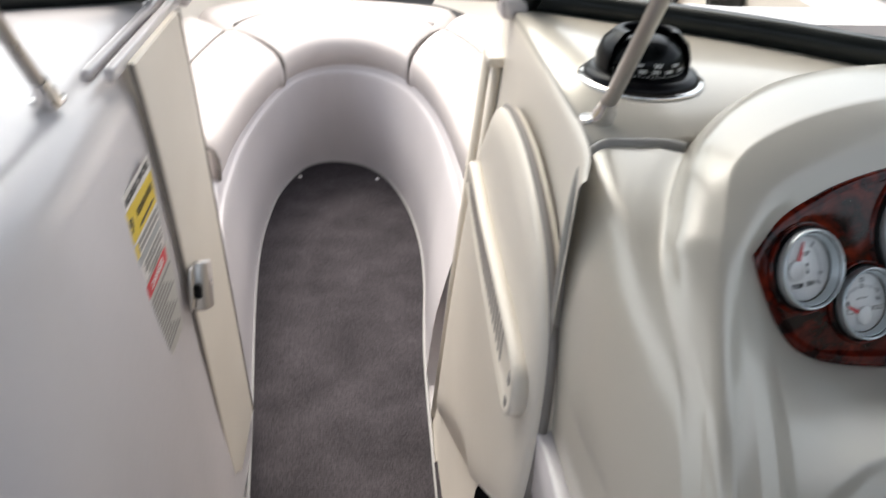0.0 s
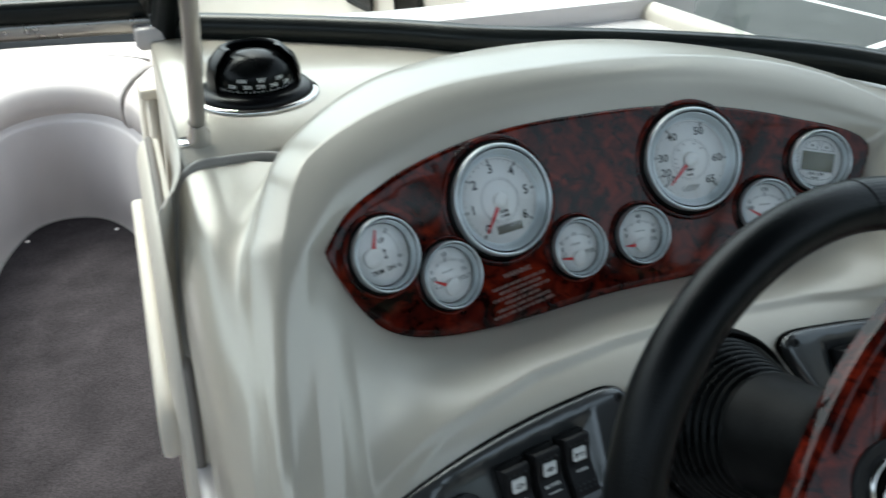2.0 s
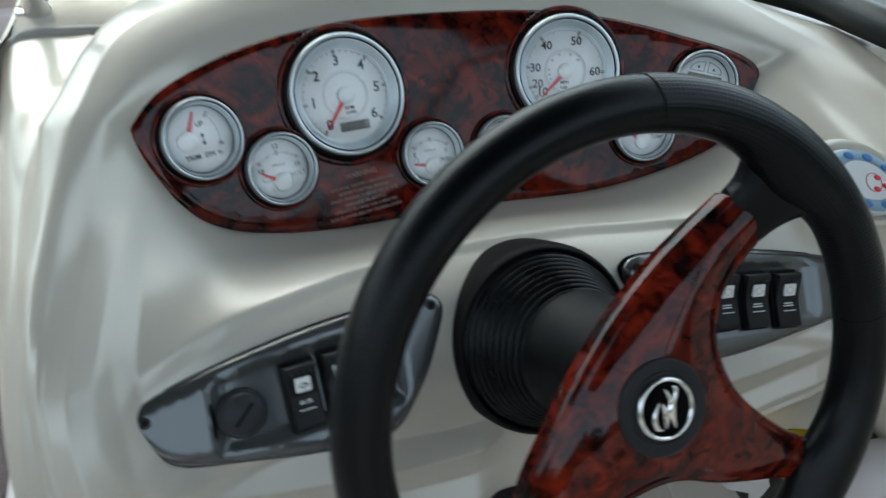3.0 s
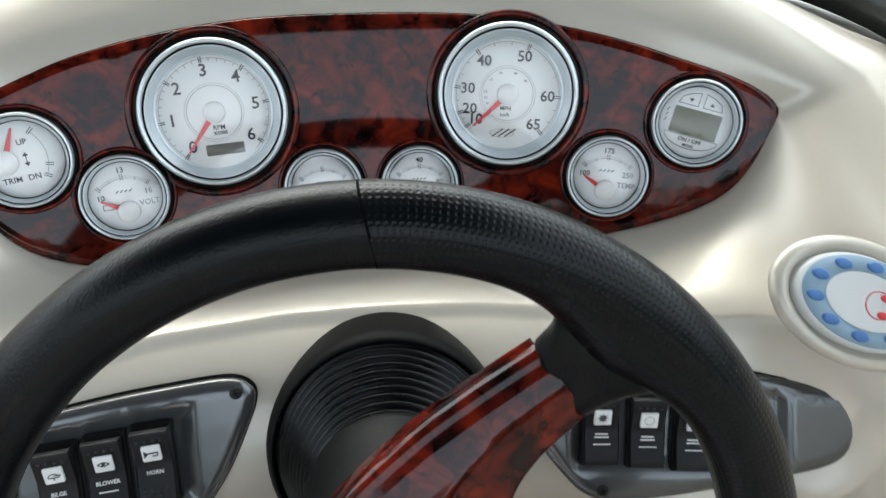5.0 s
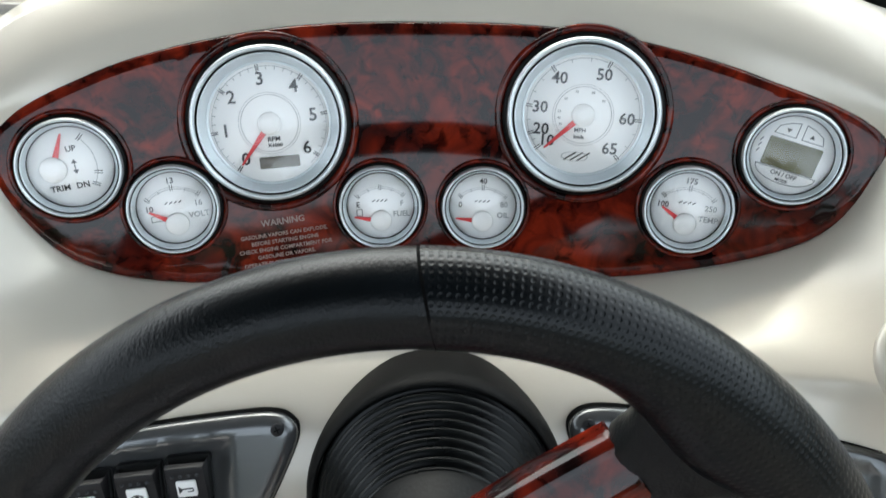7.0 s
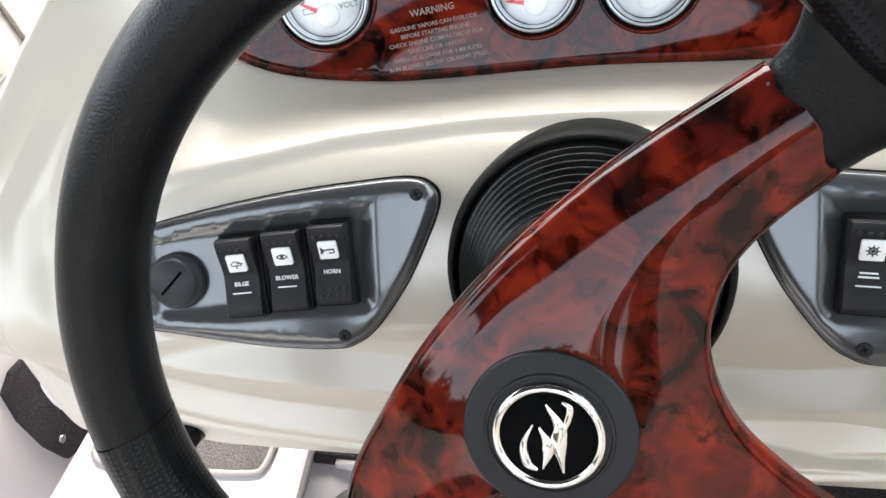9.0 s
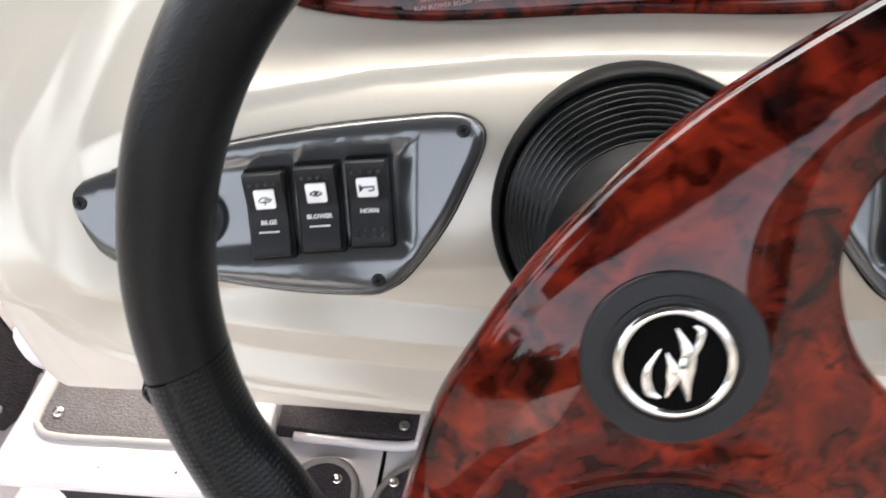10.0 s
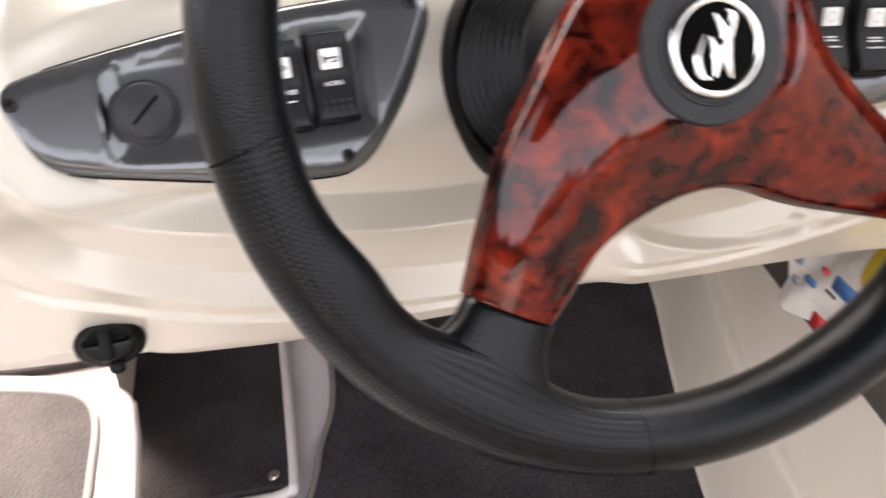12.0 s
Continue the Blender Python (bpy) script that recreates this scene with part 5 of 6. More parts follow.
link("hinge_post", *tube([(0.577, 1.345, 0.0), (0.634, 1.315, 0.775)], 0.009, 12), CREAM, gate)
link("top_bracket", *box(0.03, 0.07, 0.016, 0.004, pose(0.634, 1.335, 0.775)), CREAM, gate)
tagged(link("gate_socket", *box(0.04, 0.05, 0.03, 0.006, pose(0.648, 1.30, 0.852)), GELCOAT), "white plastic gate hinge cap", "hinge cap")

# port console with its door, latch and stickers
PX = 0.180
port = thing("port_console", "white fibreglass port console with hinged access door", "boat console")
p_rows = []
PORT = [(-0.9, 0.44), (-0.4, 0.445), (-0.05, 0.46), (0.09, 0.50), (0.160, 0.565), (0.192, 0.68), (0.198, 0.80), (0.190, 0.95), (0.183, 1.05), (0.180, 1.20), (0.176, 1.34), (0.16, 1.42)]
for z, s in ((0.0, 0.02), (0.3, 0.01), (0.6, 0.0), (0.78, -0.004), (0.83, -0.01), (0.855, -0.03), (0.865, -0.08), (0.868, -0.3)):
    p_rows.append([Vector((x + (s if k > 3 else 0), y - (s if k <= 5 else 0) * 0.9, z)) for k, (x, y) in enumerate(PORT)])
link("body", *sheet(patch(p_rows, 5, 3)), GELCOAT, port)


def port_place(a, b, h):
    """On the console's walkway side: a along the boat, b up, h out from the side."""
    return Vector((PX + 0.008 + (0.4 - b) * 0.012 + h, a, b))


left_side = [(p.x, p.y) for p in spline([(1.046, 0.862, 0), (1.061, 0.809, 0), (1.083, 0.70, 0), (1.100, 0.55, 0), (1.131, 0.28, 0), (1.160, 0.05, 0)], 4)]
right_side = [(p.x, p.y) for p in spline([(1.36, 0.05, 0), (1.335, 0.30, 0), (1.318, 0.46, 0), (1.298, 0.70, 0), (1.272, 0.862, 0)], 4)]
link("door_strip", *slab(left_side + right_side, [(0.0, -0.01), (0.0, 0.004), (0.002, 0.006)], port_place), CREAM, port, "cream door edge panel", smooth=False)
link("door_gap", *tube([port_place(a + 0.003, b, 0.004) for a, b in right_side], 0.004, 6), PIPING, port, "dark door gap")
link("door_seam", *tube([port_place(a - 0.003, b, 0.002) for a, b in left_side], 0.0025, 6), PIPING, port, "fine door seam")
link("track", *joined([box(0.012, 0.36, 0.016, 0.003, pose(PX - 0.006, 1.18, 0.855)), box(0.012, 0.36, 0.012, 0.003, pose(PX - 0.03, 1.18, 0.857)), box(0.05, 0.05, 0.024, 0.005, pose(PX - 0.015, 1.36, 0.85))]), GELCOAT, port, "white plastic door track")

kick = tagged(link("kick_board", *slab([(p.x, p.y) for p in spline([(0.700, 0.10, 0), (0.795, 0.098, 0), (0.803, 0.108, 0), (0.803, 0.255, 0), (0.795, 0.264, 0), (0.700, 0.262, 0)], 3, True)], [(0, -0.004), (0, 0.006), (0.003, 0.008)], lambda y, z, h: Vector((0.2125 + 0.03 * (0.2 - z) + h, y, z))), CARPET, smooth=False), "dark carpeted kick board screwed to the console side", "kick board")
link("screw", *lathe([(0.006, 0.006), (0.006, 0.010), (0.004, 0.0115), (0, 0.0115)], 16, axes((0.2145, 0.712, 0.135), (0, 1, 0), (0, 0, 1))), STEEL, kick, "steel screw")

lm = axes(port_place(1.096, 0.530, 0.007), (0, 0.86, -0.34), (0, 0.3, 0.95))
latch = thing("door_latch", "brushed steel slam latch on the console door", "latch")
link("latch_plate", *slab(rounded(0.020, 0.060, 0.006), [(0, 0), (0, 0.004), (0.002, 0.006)], lambda a, b, c: lm @ Vector((a - 0.006, b, c))), STEEL, latch)
link("latch_lever", *slab(rounded(0.022, 0.070, 0.004), [(0.001, 0.004), (0, 0.006), (0.0, 0.018), (0.002, 0.021), (0.004, 0.022)], lambda a, b, c: lm @ Vector((a + 0.014 + c * 0.3, b, c + 0.25 * a))), STEEL, latch, "curved steel pull")
link("latch_bolt", *box(0.012, 0.02, 0.012, 0.003, lm @ pose(-0.006, -0.004, 0.004)), MATTE, latch)


def quad(pts, h=0.0005):
    return slab(pts, [(0, 0), (0, h)], lambda a, b, c: port_place(a, b, 0.004 + c))


def row(a0, a1, b0, b1, h=0.0008):
    """Printed block on the stickers, which lean forwards a little towards the top."""
    k = 0.04
    return quad([(a1 + k * (b1 - 0.7), b1), (a0 + k * (b1 - 0.7), b1), (a0 + k * (b0 - 0.7), b0), (a1 + k * (b0 - 0.7), b0)], h)


def wall_text(a, b, h=0.005):
    return axes(port_place(a, b, h), (0, 1, 0.03), (0, 0, 1))


cap_label = thing("capacity_sticker", "yellow and grey maximum capacities sticker on the console", "sticker")
link("backing", *row(0.922, 1.031, 0.644, 0.760, 0.0004), LABEL, cap_label, smooth=False)
link("yellow_block", *row(0.922, 1.031, 0.700, 0.740), YELLOW, cap_label, "yellow block", smooth=False)
for k, (b0, b1, a0, a1, ink) in enumerate(((0.690, 0.695, 0.945, 1.028, LABEL_GREY), (0.682, 0.687, 0.945, 1.028, LABEL_GREY), (0.669, 0.678, 0.924, 1.029, INK_GREY), (0.6605, 0.6655, 0.950, 1.028, LABEL_GREY), (0.6535, 0.6585, 0.950, 1.028, LABEL_GREY), (0.6465, 0.6505, 0.960, 1.020, LABEL_GREY))):
    link("print_block", *row(a0, a1, b0, b1), ink, cap_label, smooth=False)
link("yellow_stripe", *row(0.924, 0.942, 0.680, 0.696), YELLOW, cap_label, smooth=False)
link("title", *letters("MAXIMUM CAPACITIES", 0.0125, wall_text(0.979, 0.750, 0.0046), wide=0.74), INK, cap_label, smooth=False)
link("figures", *joined([letters("9", 0.026, wall_text(0.935, 0.720)), letters("PERSONS OR 1300 LBS", 0.0125, wall_text(0.991, 0.724), wide=0.52), bar(-0.03, 0, 0.03, 0, 0.003, 0.0004, wall_text(0.99, 0.708))]), INK, cap_label, smooth=False)
danger = thing("danger_sticker", "red-headed danger sticker with fine grey print", "sticker")
link("backing", *row(0.936, 1.047, 0.508, 0.641, 0.0004), LABEL_DULL, danger, smooth=False)
link("red_bar", *row(0.939, 1.030, 0.621, 0.639), REDLABEL, danger, "red heading bar", smooth=False)
link("heading", *letters("DANGER", 0.0135, wall_text(0.983, 0.630)), WHITE_PRINT, danger, smooth=False)
for k in range(13):
    link("print_line", *row(0.942, 1.040 - 0.012 * (k * 7 % 4), 0.6095 - k * 0.0072, 0.6135 - k * 0.0072, 0.0007), LABEL_GREY, danger, smooth=False)

# ---- compass ----
compass = thing("compass", "black domed marine compass on the dash", "compass")
KM = pose(0.742, 1.003, 0.8610) @ Matrix.Diagonal((1.02, 1.02, 0.88, 1))
link("flange", *lathe([(0.0680, 0.0), (0.0680, 0.003), (0.0665, 0.0050), (0.058, 0.0060)], 48, KM), CHROME, compass, "polished rim plate")
link("base", *lathe([(0.062, 0.003), (0.062, 0.009), (0.058, 0.014), (0.052, 0.016), (0, 0.016)], 48, KM), BLACK, compass)
DM = KM @ Matrix.Diagonal((0.93, 0.93, 1.0, 1))
link("dome", *lathe([(0.040, 0.014), (0.0435, 0.020), (0.0435, 0.030), (0.039, 0.043), (0.029, 0.053), (0.014, 0.058), (0, 0.0595)], 40, DM @ pose(0, -0.006, 0)), RUBBER, compass, "dark glossy dome")
hood = []
for i in range(17):
    a = radians(-28 + 236 * i / 16)
    hood.append([DM @ Vector((r * math.cos(a), r * math.sin(a) * 0.95 + 0.002, z)) for r, z in ((0.054, 0.013), (0.054, 0.032), (0.049, 0.048), (0.036, 0.062), (0.028, 0.064), (0.028, 0.059), (0.042, 0.046), (0.048, 0.032), (0.049, 0.015))])
link("hood", *sheet(hood), BLACK, compass, "black sun hood")
ticks = []
for i in range(25):
    a = radians(198 + 144 * i / 24)
    m = DM @ axes((0.0440 * math.cos(a), 0.0440 * math.sin(a) - 0.006, 0.021), (-math.sin(a), math.cos(a), 0), (0, 0, 1))
    ticks.append(bar(0, -0.002, 0, 0.0 if i % 2 else 0.0015, 0.0006, 0.0003, m))
for a, s in ((270, "W"), (242, "NW"), (298, "SW"), (226, "330"), (249, "300"), (268, "270"), (288, "240"), (311, "210")):
    q = radians(a)
    high = 0.0335 if s in ("W", "NW", "SW") else 0.0262
    m = DM @ axes((0.0441 * math.cos(q), 0.0441 * math.sin(q) - 0.006, high), (-math.sin(q), math.cos(q), 0), (0, 0.15, 1))
    ticks.append(letters(s, 0.0085 if s == "W" else 0.0062, m))
link("card_print", *joined(ticks), WHITE_PRINT, compass, "white compass card marks", smooth=False)

# ---- windshield ----
shield = thing("windshield", "framed curved windshield with hinged centre pane", "windshield")
BASE = [(0.655, 1.305, 0.872), (0.686, 1.296, 0.872), (0.83, 1.215, 0.872), (0.96, 1.128, 0.872), (1.06, 1.045, 0.872), (1.21, 0.955, 0.873), (1.345, 0.845, 0.874), (1.405, 0.735, 0.875), (1.41, 0.60, 0.876), (1.41, 0.3, 0.878), (1.41, -0.2, 0.88)]
base_line = spline(BASE, 6)


def rail(line, w, h, lean=0.0):
    """Extruded frame section along a line."""
    rows = []
    k = len(line) - 1
    for i, p in enumerate(line):
        d = (line[min(k, i + 1)] - line[max(0, i - 1)]).normalized()
        s = d.cross(Vector((0, 0, 1))).normalized()
        rows.append([p + s * a + Vector((0, 0, b)) for a, b in ((-w / 2, -0.008), (-w / 2, h * 0.5), (-w * 0.3, h), (w * 0.3, h), (w / 2, h * 0.5), (w / 2, -0.008))])
    return sheet(rows, True)


link("lower_frame", *rail(base_line, 0.034, 0.022), GASKET, shield, "black lower frame and gasket")
tops = [p + Vector((-0.09, -0.20, 0.34)) if p.y > 0.9 else p + Vector((-0.16, -0.05, 0.34)) for p in base_line]
link("starboard_glass", *sheet([base_line, tops]), GLASS, shield, "clear curved glass").visible_shadow = False
m0, m1 = Vector((0.668, 1.300, 0.868)), Vector((0.735, 1.10, 1.20))
link("pillar", *tube([m0, m0.lerp(m1, 0.5), m1], 0.019, 10), GASKET, shield, "black frame pillar")
cl, cr_ = Vector((0.148, 1.315, 0.915)), Vector((0.652, 1.315, 0.90))
link("centre_lower_frame", *rail([cl, cl.lerp(cr_, 0.5), cr_], 0.024, 0.018), GASKET, shield)
link("centre_lower_trim", *rail([cl - Vector((0, 0, 0.022)), cr_ - Vector((0, 0, 0.022))], 0.018, 0.016), STEEL, shield, "satin metal rail under the pane")
link("centre_glass", *sheet([[cl, cr_], [cl + Vector((-0.1, -0.2, 0.34)), cr_ + Vector((0.08, -0.2, 0.34))]]), GLASS, shield, "clear pane").visible_shadow = False
link("centre_post", *tube([cr_ + Vector((0, 0, 0.0)), cr_ + Vector((0.075, -0.2, 0.34))], 0.011, 10), GASKET, shield)
link("centre_post", *tube([cl + Vector((0, 0, 0.0)), cl + Vector((-0.10, -0.2, 0.34))], 0.013, 10), GASKET, shield)
pl = [Vector((0.14, 1.315, 0.875)), Vector((-0.10, 1.22, 0.875)), Vector((-0.35, 1.06, 0.878)), Vector((-0.62, 0.82, 0.878)), Vector((-0.70, 0.5, 0.88)), Vector((-0.72, 0.0, 0.88))]
pl_line = spline(pl, 6)
link("port_frame", *rail(pl_line, 0.034, 0.022), GASKET, shield)
link("port_glass", *sheet([pl_line, [p + Vector((0.10, -0.18, 0.34)) for p in pl_line]]), GLASS, shield, "clear curved glass").visible_shadow = False
link("port_pillar", *tube([(0.135, 1.315, 0.875), (0.03, 1.12, 1.20)], 0.019, 10), GASKET, shield)

def strut(f0, side):
    """Canopy strut standing on the dash and leaning aft."""
    f0 = Vector(f0)
    d = Vector((0.0315 * side, -0.541, 0.840))
    brace = thing("canopy_strut", "thin polished steel canopy strut on the dash", "support rod", "canopy struts")
    link("rod", *tube([f0 + Vector((0, 0, 0.012)), f0 + d * 0.03 + Vector((0, 0, 0.004)), f0 + d * 1.30], 0.0072, 14), STEEL, brace)
    link("foot", *lathe([(0.011, 0.0), (0.011, 0.014), (0.0085, 0.018), (0.0085, 0.026), (0.0075, 0.030)], 20, axes(f0, (1, 0, 0), (0, 0.88, 0.47))), CHROME, brace, "chrome socket")
    link("foot_plate", *slab(rounded(0.03, 0.022, 0.006), [(0, 0), (0, 0.004), (0.001, 0.005)], lambda a, b, c: f0 + Vector((a - 0.004, b + 0.006, c - 0.002))), CHROME, brace)


strut((0.6655, 0.881, 0.8605), 1)
strut((0.150, 0.905, 0.8700), -1)

# ---- footwell ----
helm_edge = [(p.x, p.y) for p in spline([(0.735, 0.20, 0), (0.735, 0.45, 0), (0.735, 0.66, 0), (0.751, 0.714, 0), (0.776, 0.738, 0), (0.803, 0.750, 0), (0.818, 0.785, 0), (0.832, 0.84, 0), (0.862, 0.95, 0), (0.868, 1.24, 0)], 4)] + [(1.50, 1.24), (1.46, 1.05), (1.33, 0.65), (1.25, 0.20)]
well = tagged(link("helm_carpet", *slab(helm_edge, [(0, -0.012), (0, 0.004), (0.004, 0.006)], lambda x, y, h: Vector((x, y, h))), CARPET, smooth=False), "dark charcoal carpet in the helm footwell", "carpet")
link("binding", *tube([(x, y, 0.005) for x, y in helm_edge[:37]], 0.005, 6), PIPING, well, "grey carpet binding")
link("snap", *lathe([(0.008, 0.004), (0.008, 0.009), (0.005, 0.011), (0, 0.011)], 16, pose(0.7615, 0.712, 0)), CHROME, well, "chrome snap")
for ox in (0.662,):
    oval = [(p.x, p.y) for p in spline([(ox - 0.048, 0.52, 0), (ox - 0.048, 0.69, 0), (ox - 0.033, 0.728, 0), (ox, 0.741, 0), (ox + 0.034, 0.726, 0), (ox + 0.048, 0.68, 0), (ox + 0.048, 0.52, 0)], 4, True)]
    mat_piece = tagged(link("floor_carpet_piece", *slab(oval, [(0, -0.012), (0, 0.003), (0.004, 0.005)], lambda x, y, h: Vector((x, y, h))), CARPET, smooth=False), "rounded dark carpet piece snapped to the deck", "carpet")
    link("binding", *tube([(x, y, 0.004) for x, y in oval], 0.006, 6, True), PIPING, mat_piece, "grey carpet binding")
    link("snap", *lathe([(0.008, 0.004), (0.008, 0.009), (0.005, 0.011), (0, 0.011)], 16, pose(0.680, 0.711, 0)), CHROME, mat_piece, "chrome snap")
link("deck_gap", *box(0.006, 0.22, 0.0015, 0.0005, pose(0.736, 0.665, -0.0122)), HOLE, floor, "dark gap between deck hatches")
hatch = tagged(link("carpeted_hatch", *slab([(0.555, 0.783), (0.787, 0.778), (0.796, 1.24), (0.555, 1.24)], [(0, -0.012), (0, 0.012), (0.004, 0.016)], lambda x, y, h: Vector((x, y, h))), CARPET, smooth=False), "dark carpeted hatch board with steel screw", "hatch")
link("screw", *lathe([(0.008, 0.014), (0.008, 0.018), (0.005, 0.020), (0.0025, 0.018), (0, 0.018)], 16, pose(0.764, 0.797, 0)), STEEL, hatch, "steel screw")
link("coaming_strip", *tube(spline([(0.793, 1.22, 0.012), (0.792, 0.90, 0.012), (0.790, 0.785, 0.012), (0.782, 0.772, 0.008), (0.74, 0.770, 0.004), (0.60, 0.776, 0.004)], 6), 0.008, 8), GELCOAT, floor, "white moulded edge")

# raised walkway step
step = thing("walkway_step", "bright white moulded walkway step with inset brown carpet", "step")
st_out = [(0.285, 0.597), (0.627, 0.597), (0.635, 0.600), (0.636, 0.610), (0.626, 0.776), (0.617, 0.832), (0.606, 0.852), (0.588, 0.870), (0.53, 0.897), (0.443, 0.919), (0.285, 0.96)]
# base coloured dark to stand in for the shade under the overhang
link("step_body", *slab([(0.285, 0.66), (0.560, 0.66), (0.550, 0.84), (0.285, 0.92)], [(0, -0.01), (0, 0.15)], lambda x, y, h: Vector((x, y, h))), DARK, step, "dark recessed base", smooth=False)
link("step_top", *slab(st_out, [(0.012, 0.146), (0.002, 0.148), (0, 0.153), (0, 0.160), (0.003, 0.166), (0.008, 0.168)], lambda x, y, h: Vector((x, y, h))), GELCOAT, step, smooth=False)
inset = [(p.x, p.y) for p in spline([(0.318, 0.70, 0), (0.328, 0.668, 0), (0.36, 0.657, 0), (0.46, 0.657, 0), (0.555, 0.659, 0), (0.578, 0.672, 0), (0.579, 0.73, 0), (0.575, 0.805, 0), (0.553, 0.847, 0), (0.493, 0.872, 0), (0.40, 0.893, 0), (0.335, 0.90, 0), (0.318, 0.87, 0)], 4, True)]
link("step_carpet", *slab(inset, [(0, 0.150), (0, 0.170), (0.003, 0.174)], lambda x, y, h: Vector((x, y, h))), CARPET_TAN, step, "worn brown carpet", smooth=False)
link("carpet_binding", *tube([(x, y, 0.1725) for x, y in inset], 0.005, 6, True), CARPET_EDGE, step, "grey binding")
link("snap", *lathe([(0.008, 0.168), (0.008, 0.178), (0.005, 0.180), (0, 0.180)], 16, pose(0.345, 0.690, 0)), CHROME, step, "chrome snap")
link("notice", *box(0.09, 0.018, 0.001, 0.0003, pose(0.47, 0.640, 0.168)), LABEL, step, "faded white sticker")
for x in (0.43, 0.53):
    link("screw_dot", *lathe([(0.002, 0.166), (0.002, 0.1695), (0, 0.1695)], 8, pose(x, 0.622, 0)), LABEL_GREY, step)

tagged(link("footwell_bulkhead", *slab([(0.57, -0.01), (1.55, -0.01), (1.55, 0.855), (0.665, 0.855)], [(0, 0), (0, 0.10)], lambda x, z, h: Vector((x, 1.26 + h, z))), GELCOAT, smooth=False), "off-white bulkhead under the dash", "bulkhead", kind="structure")
side_prof = ((0.0, -0.01), (0.012, 0.05), (0.03, 0.18), (0.05, 0.30), (0.058, 0.56), (0.07, 0.70), (0.085, 0.82), (0.11, 0.846), (0.155, 0.848), (0.185, 0.82), (0.195, 0.60))
side_line = ((-2.95, 1.16), (-1.9, 1.185), (-0.8, 1.20), (0.20, 1.255), (0.65, 1.335), (0.85, 1.395), (1.05, 1.46), (1.26, 1.50))
tagged(link("hull_side_starboard", *sheet(patch([[Vector((x + dx if z < 0.65 else min(x + dx, 1.43 + (dx - 0.07) * 0.42), y, z)) for y, x in side_line] for dx, z in side_prof], 4, 3)), CREAM), "cream moulded starboard side panel", "side panel", kind="structure")
toe = [[Vector((x + a, y, z)) for y, x in ((0.40, 1.29), (0.65, 1.335), (0.85, 1.392), (1.05, 1.455), (1.24, 1.49))] for a, z in ((-0.012, 0.004), (-0.006, 0.02), (0.004, 0.10), (0.012, 0.17), (0.022, 0.182), (0.075, 0.188))]
tagged(link("side_fairing", *sheet(patch(toe, 4, 3)), CREAM), "cream moulded fairing along the carpet", "fairing", kind="structure")
# shelf with loose things on the starboard side
shelf = thing("side_pocket", "black-lined storage pocket in the side panel", "pocket")
link("lining", *slab(rounded(0.46, 0.22, 0.05), [(0, 0), (0, 0.012), (0.006, 0.012), (0.012, 0.002)], lambda a, b_, c: Vector((1.352 + 0.35 * a * 0.28 - c, 0.56 + a, 0.455 + b_))), LINING, shelf)
papers = thing("paper_bag", "crumpled white paper with red and blue print", "paper")
pr = []
for i in range(9):
    pr.append([Vector((1.318 + 0.012 * math.sin(i * 1.7 + j) + 0.05 * (j / 7) * 0.5, 0.505 + 0.016 * i, 0.370 + 0.016 * j + 0.004 * math.sin(i * 2.1 + j * 1.3))) for j in range(8)])
link("sheet", *sheet(pr), LABEL, papers)
for mat_, y, z, w, h in ((REDLABEL, 0.55, 0.400, 0.018, 0.016), (BLUE, 0.535, 0.450, 0.03, 0.016), (REDLABEL, 0.59, 0.462, 0.02, 0.01), (INK_GREY, 0.525, 0.425, 0.02, 0.006), (BLUE, 0.575, 0.43, 0.016, 0.008), (STEELBLUE, 0.600, 0.442, 0.018, 0.014), (INK_GREY, 0.592, 0.418, 0.012, 0.008), (REDLABEL, 0.562, 0.452, 0.010, 0.006), (INK_GREY, 0.548, 0.436, 0.014, 0.004), (STEELBLUE, 0.618, 0.428, 0.010, 0.008), (INK_GREY, 0.612, 0.458, 0.016, 0.005)):
    link("print_patch", *slab(rounded(w, h, 0.003), [(0, 0), (0, 0.001)], lambda a, b_, c: Vector((1.303 - c, y + a, z + b_))), mat_, papers)
yellow = thing("yellow_pad", "bright yellow foam roll in the side pocket", "foam roll")
link("roll", *tube([(1.33, 0.43, 0.488), (1.33, 0.52, 0.485)], 0.034, 20), YELLOW, yellow)
bottle = thing("white_bottle", "rounded white plastic bottle in the side pocket", "bottle")
link("bottle_body", *lathe([(0.026, -0.10), (0.030, -0.08), (0.030, 0.0), (0.026, 0.018), (0.014, 0.028), (0, 0.03)], 28, axes((1.325, 0.405, 0.55), (1, 0, 0), (0, 0.8, 0.3))), GELCOAT, bottle)

# plug under the dash
plug = thing("rubber_plug", "black rubber socket plug under the dash lip", "plug")
gm = axes((0.731, 0.472, 0.578), (1, 0.05, 0), (0, 0.6, 0.8))
link("plug_body", *lathe([(0.0165, -0.02), (0.0185, 0.0), (0.0192, 0.003), (0.0180, 0.006), (0.0150, 0.007), (0.0145, 0.011), (0.0120, 0.013), (0, 0.0135)], 32, gm @ Matrix.Diagonal((1.03, 0.72, 1, 1))), RUBBER, plug)
link("pull_tab", *box(0.007, 0.018, 0.006, 0.002, gm @ pose(0, 0.0, 0.011)), MATTE, plug)
link("cross_rib", *box(0.026, 0.005, 0.005, 0.002, gm @ pose(0, 0.002, 0.010)), MATTE, plug)
link("tab_tip", *box(0.009, 0.008, 0.006, 0.002, gm @ pose(0.002, -0.014, 0.003)), MATTE, plug)

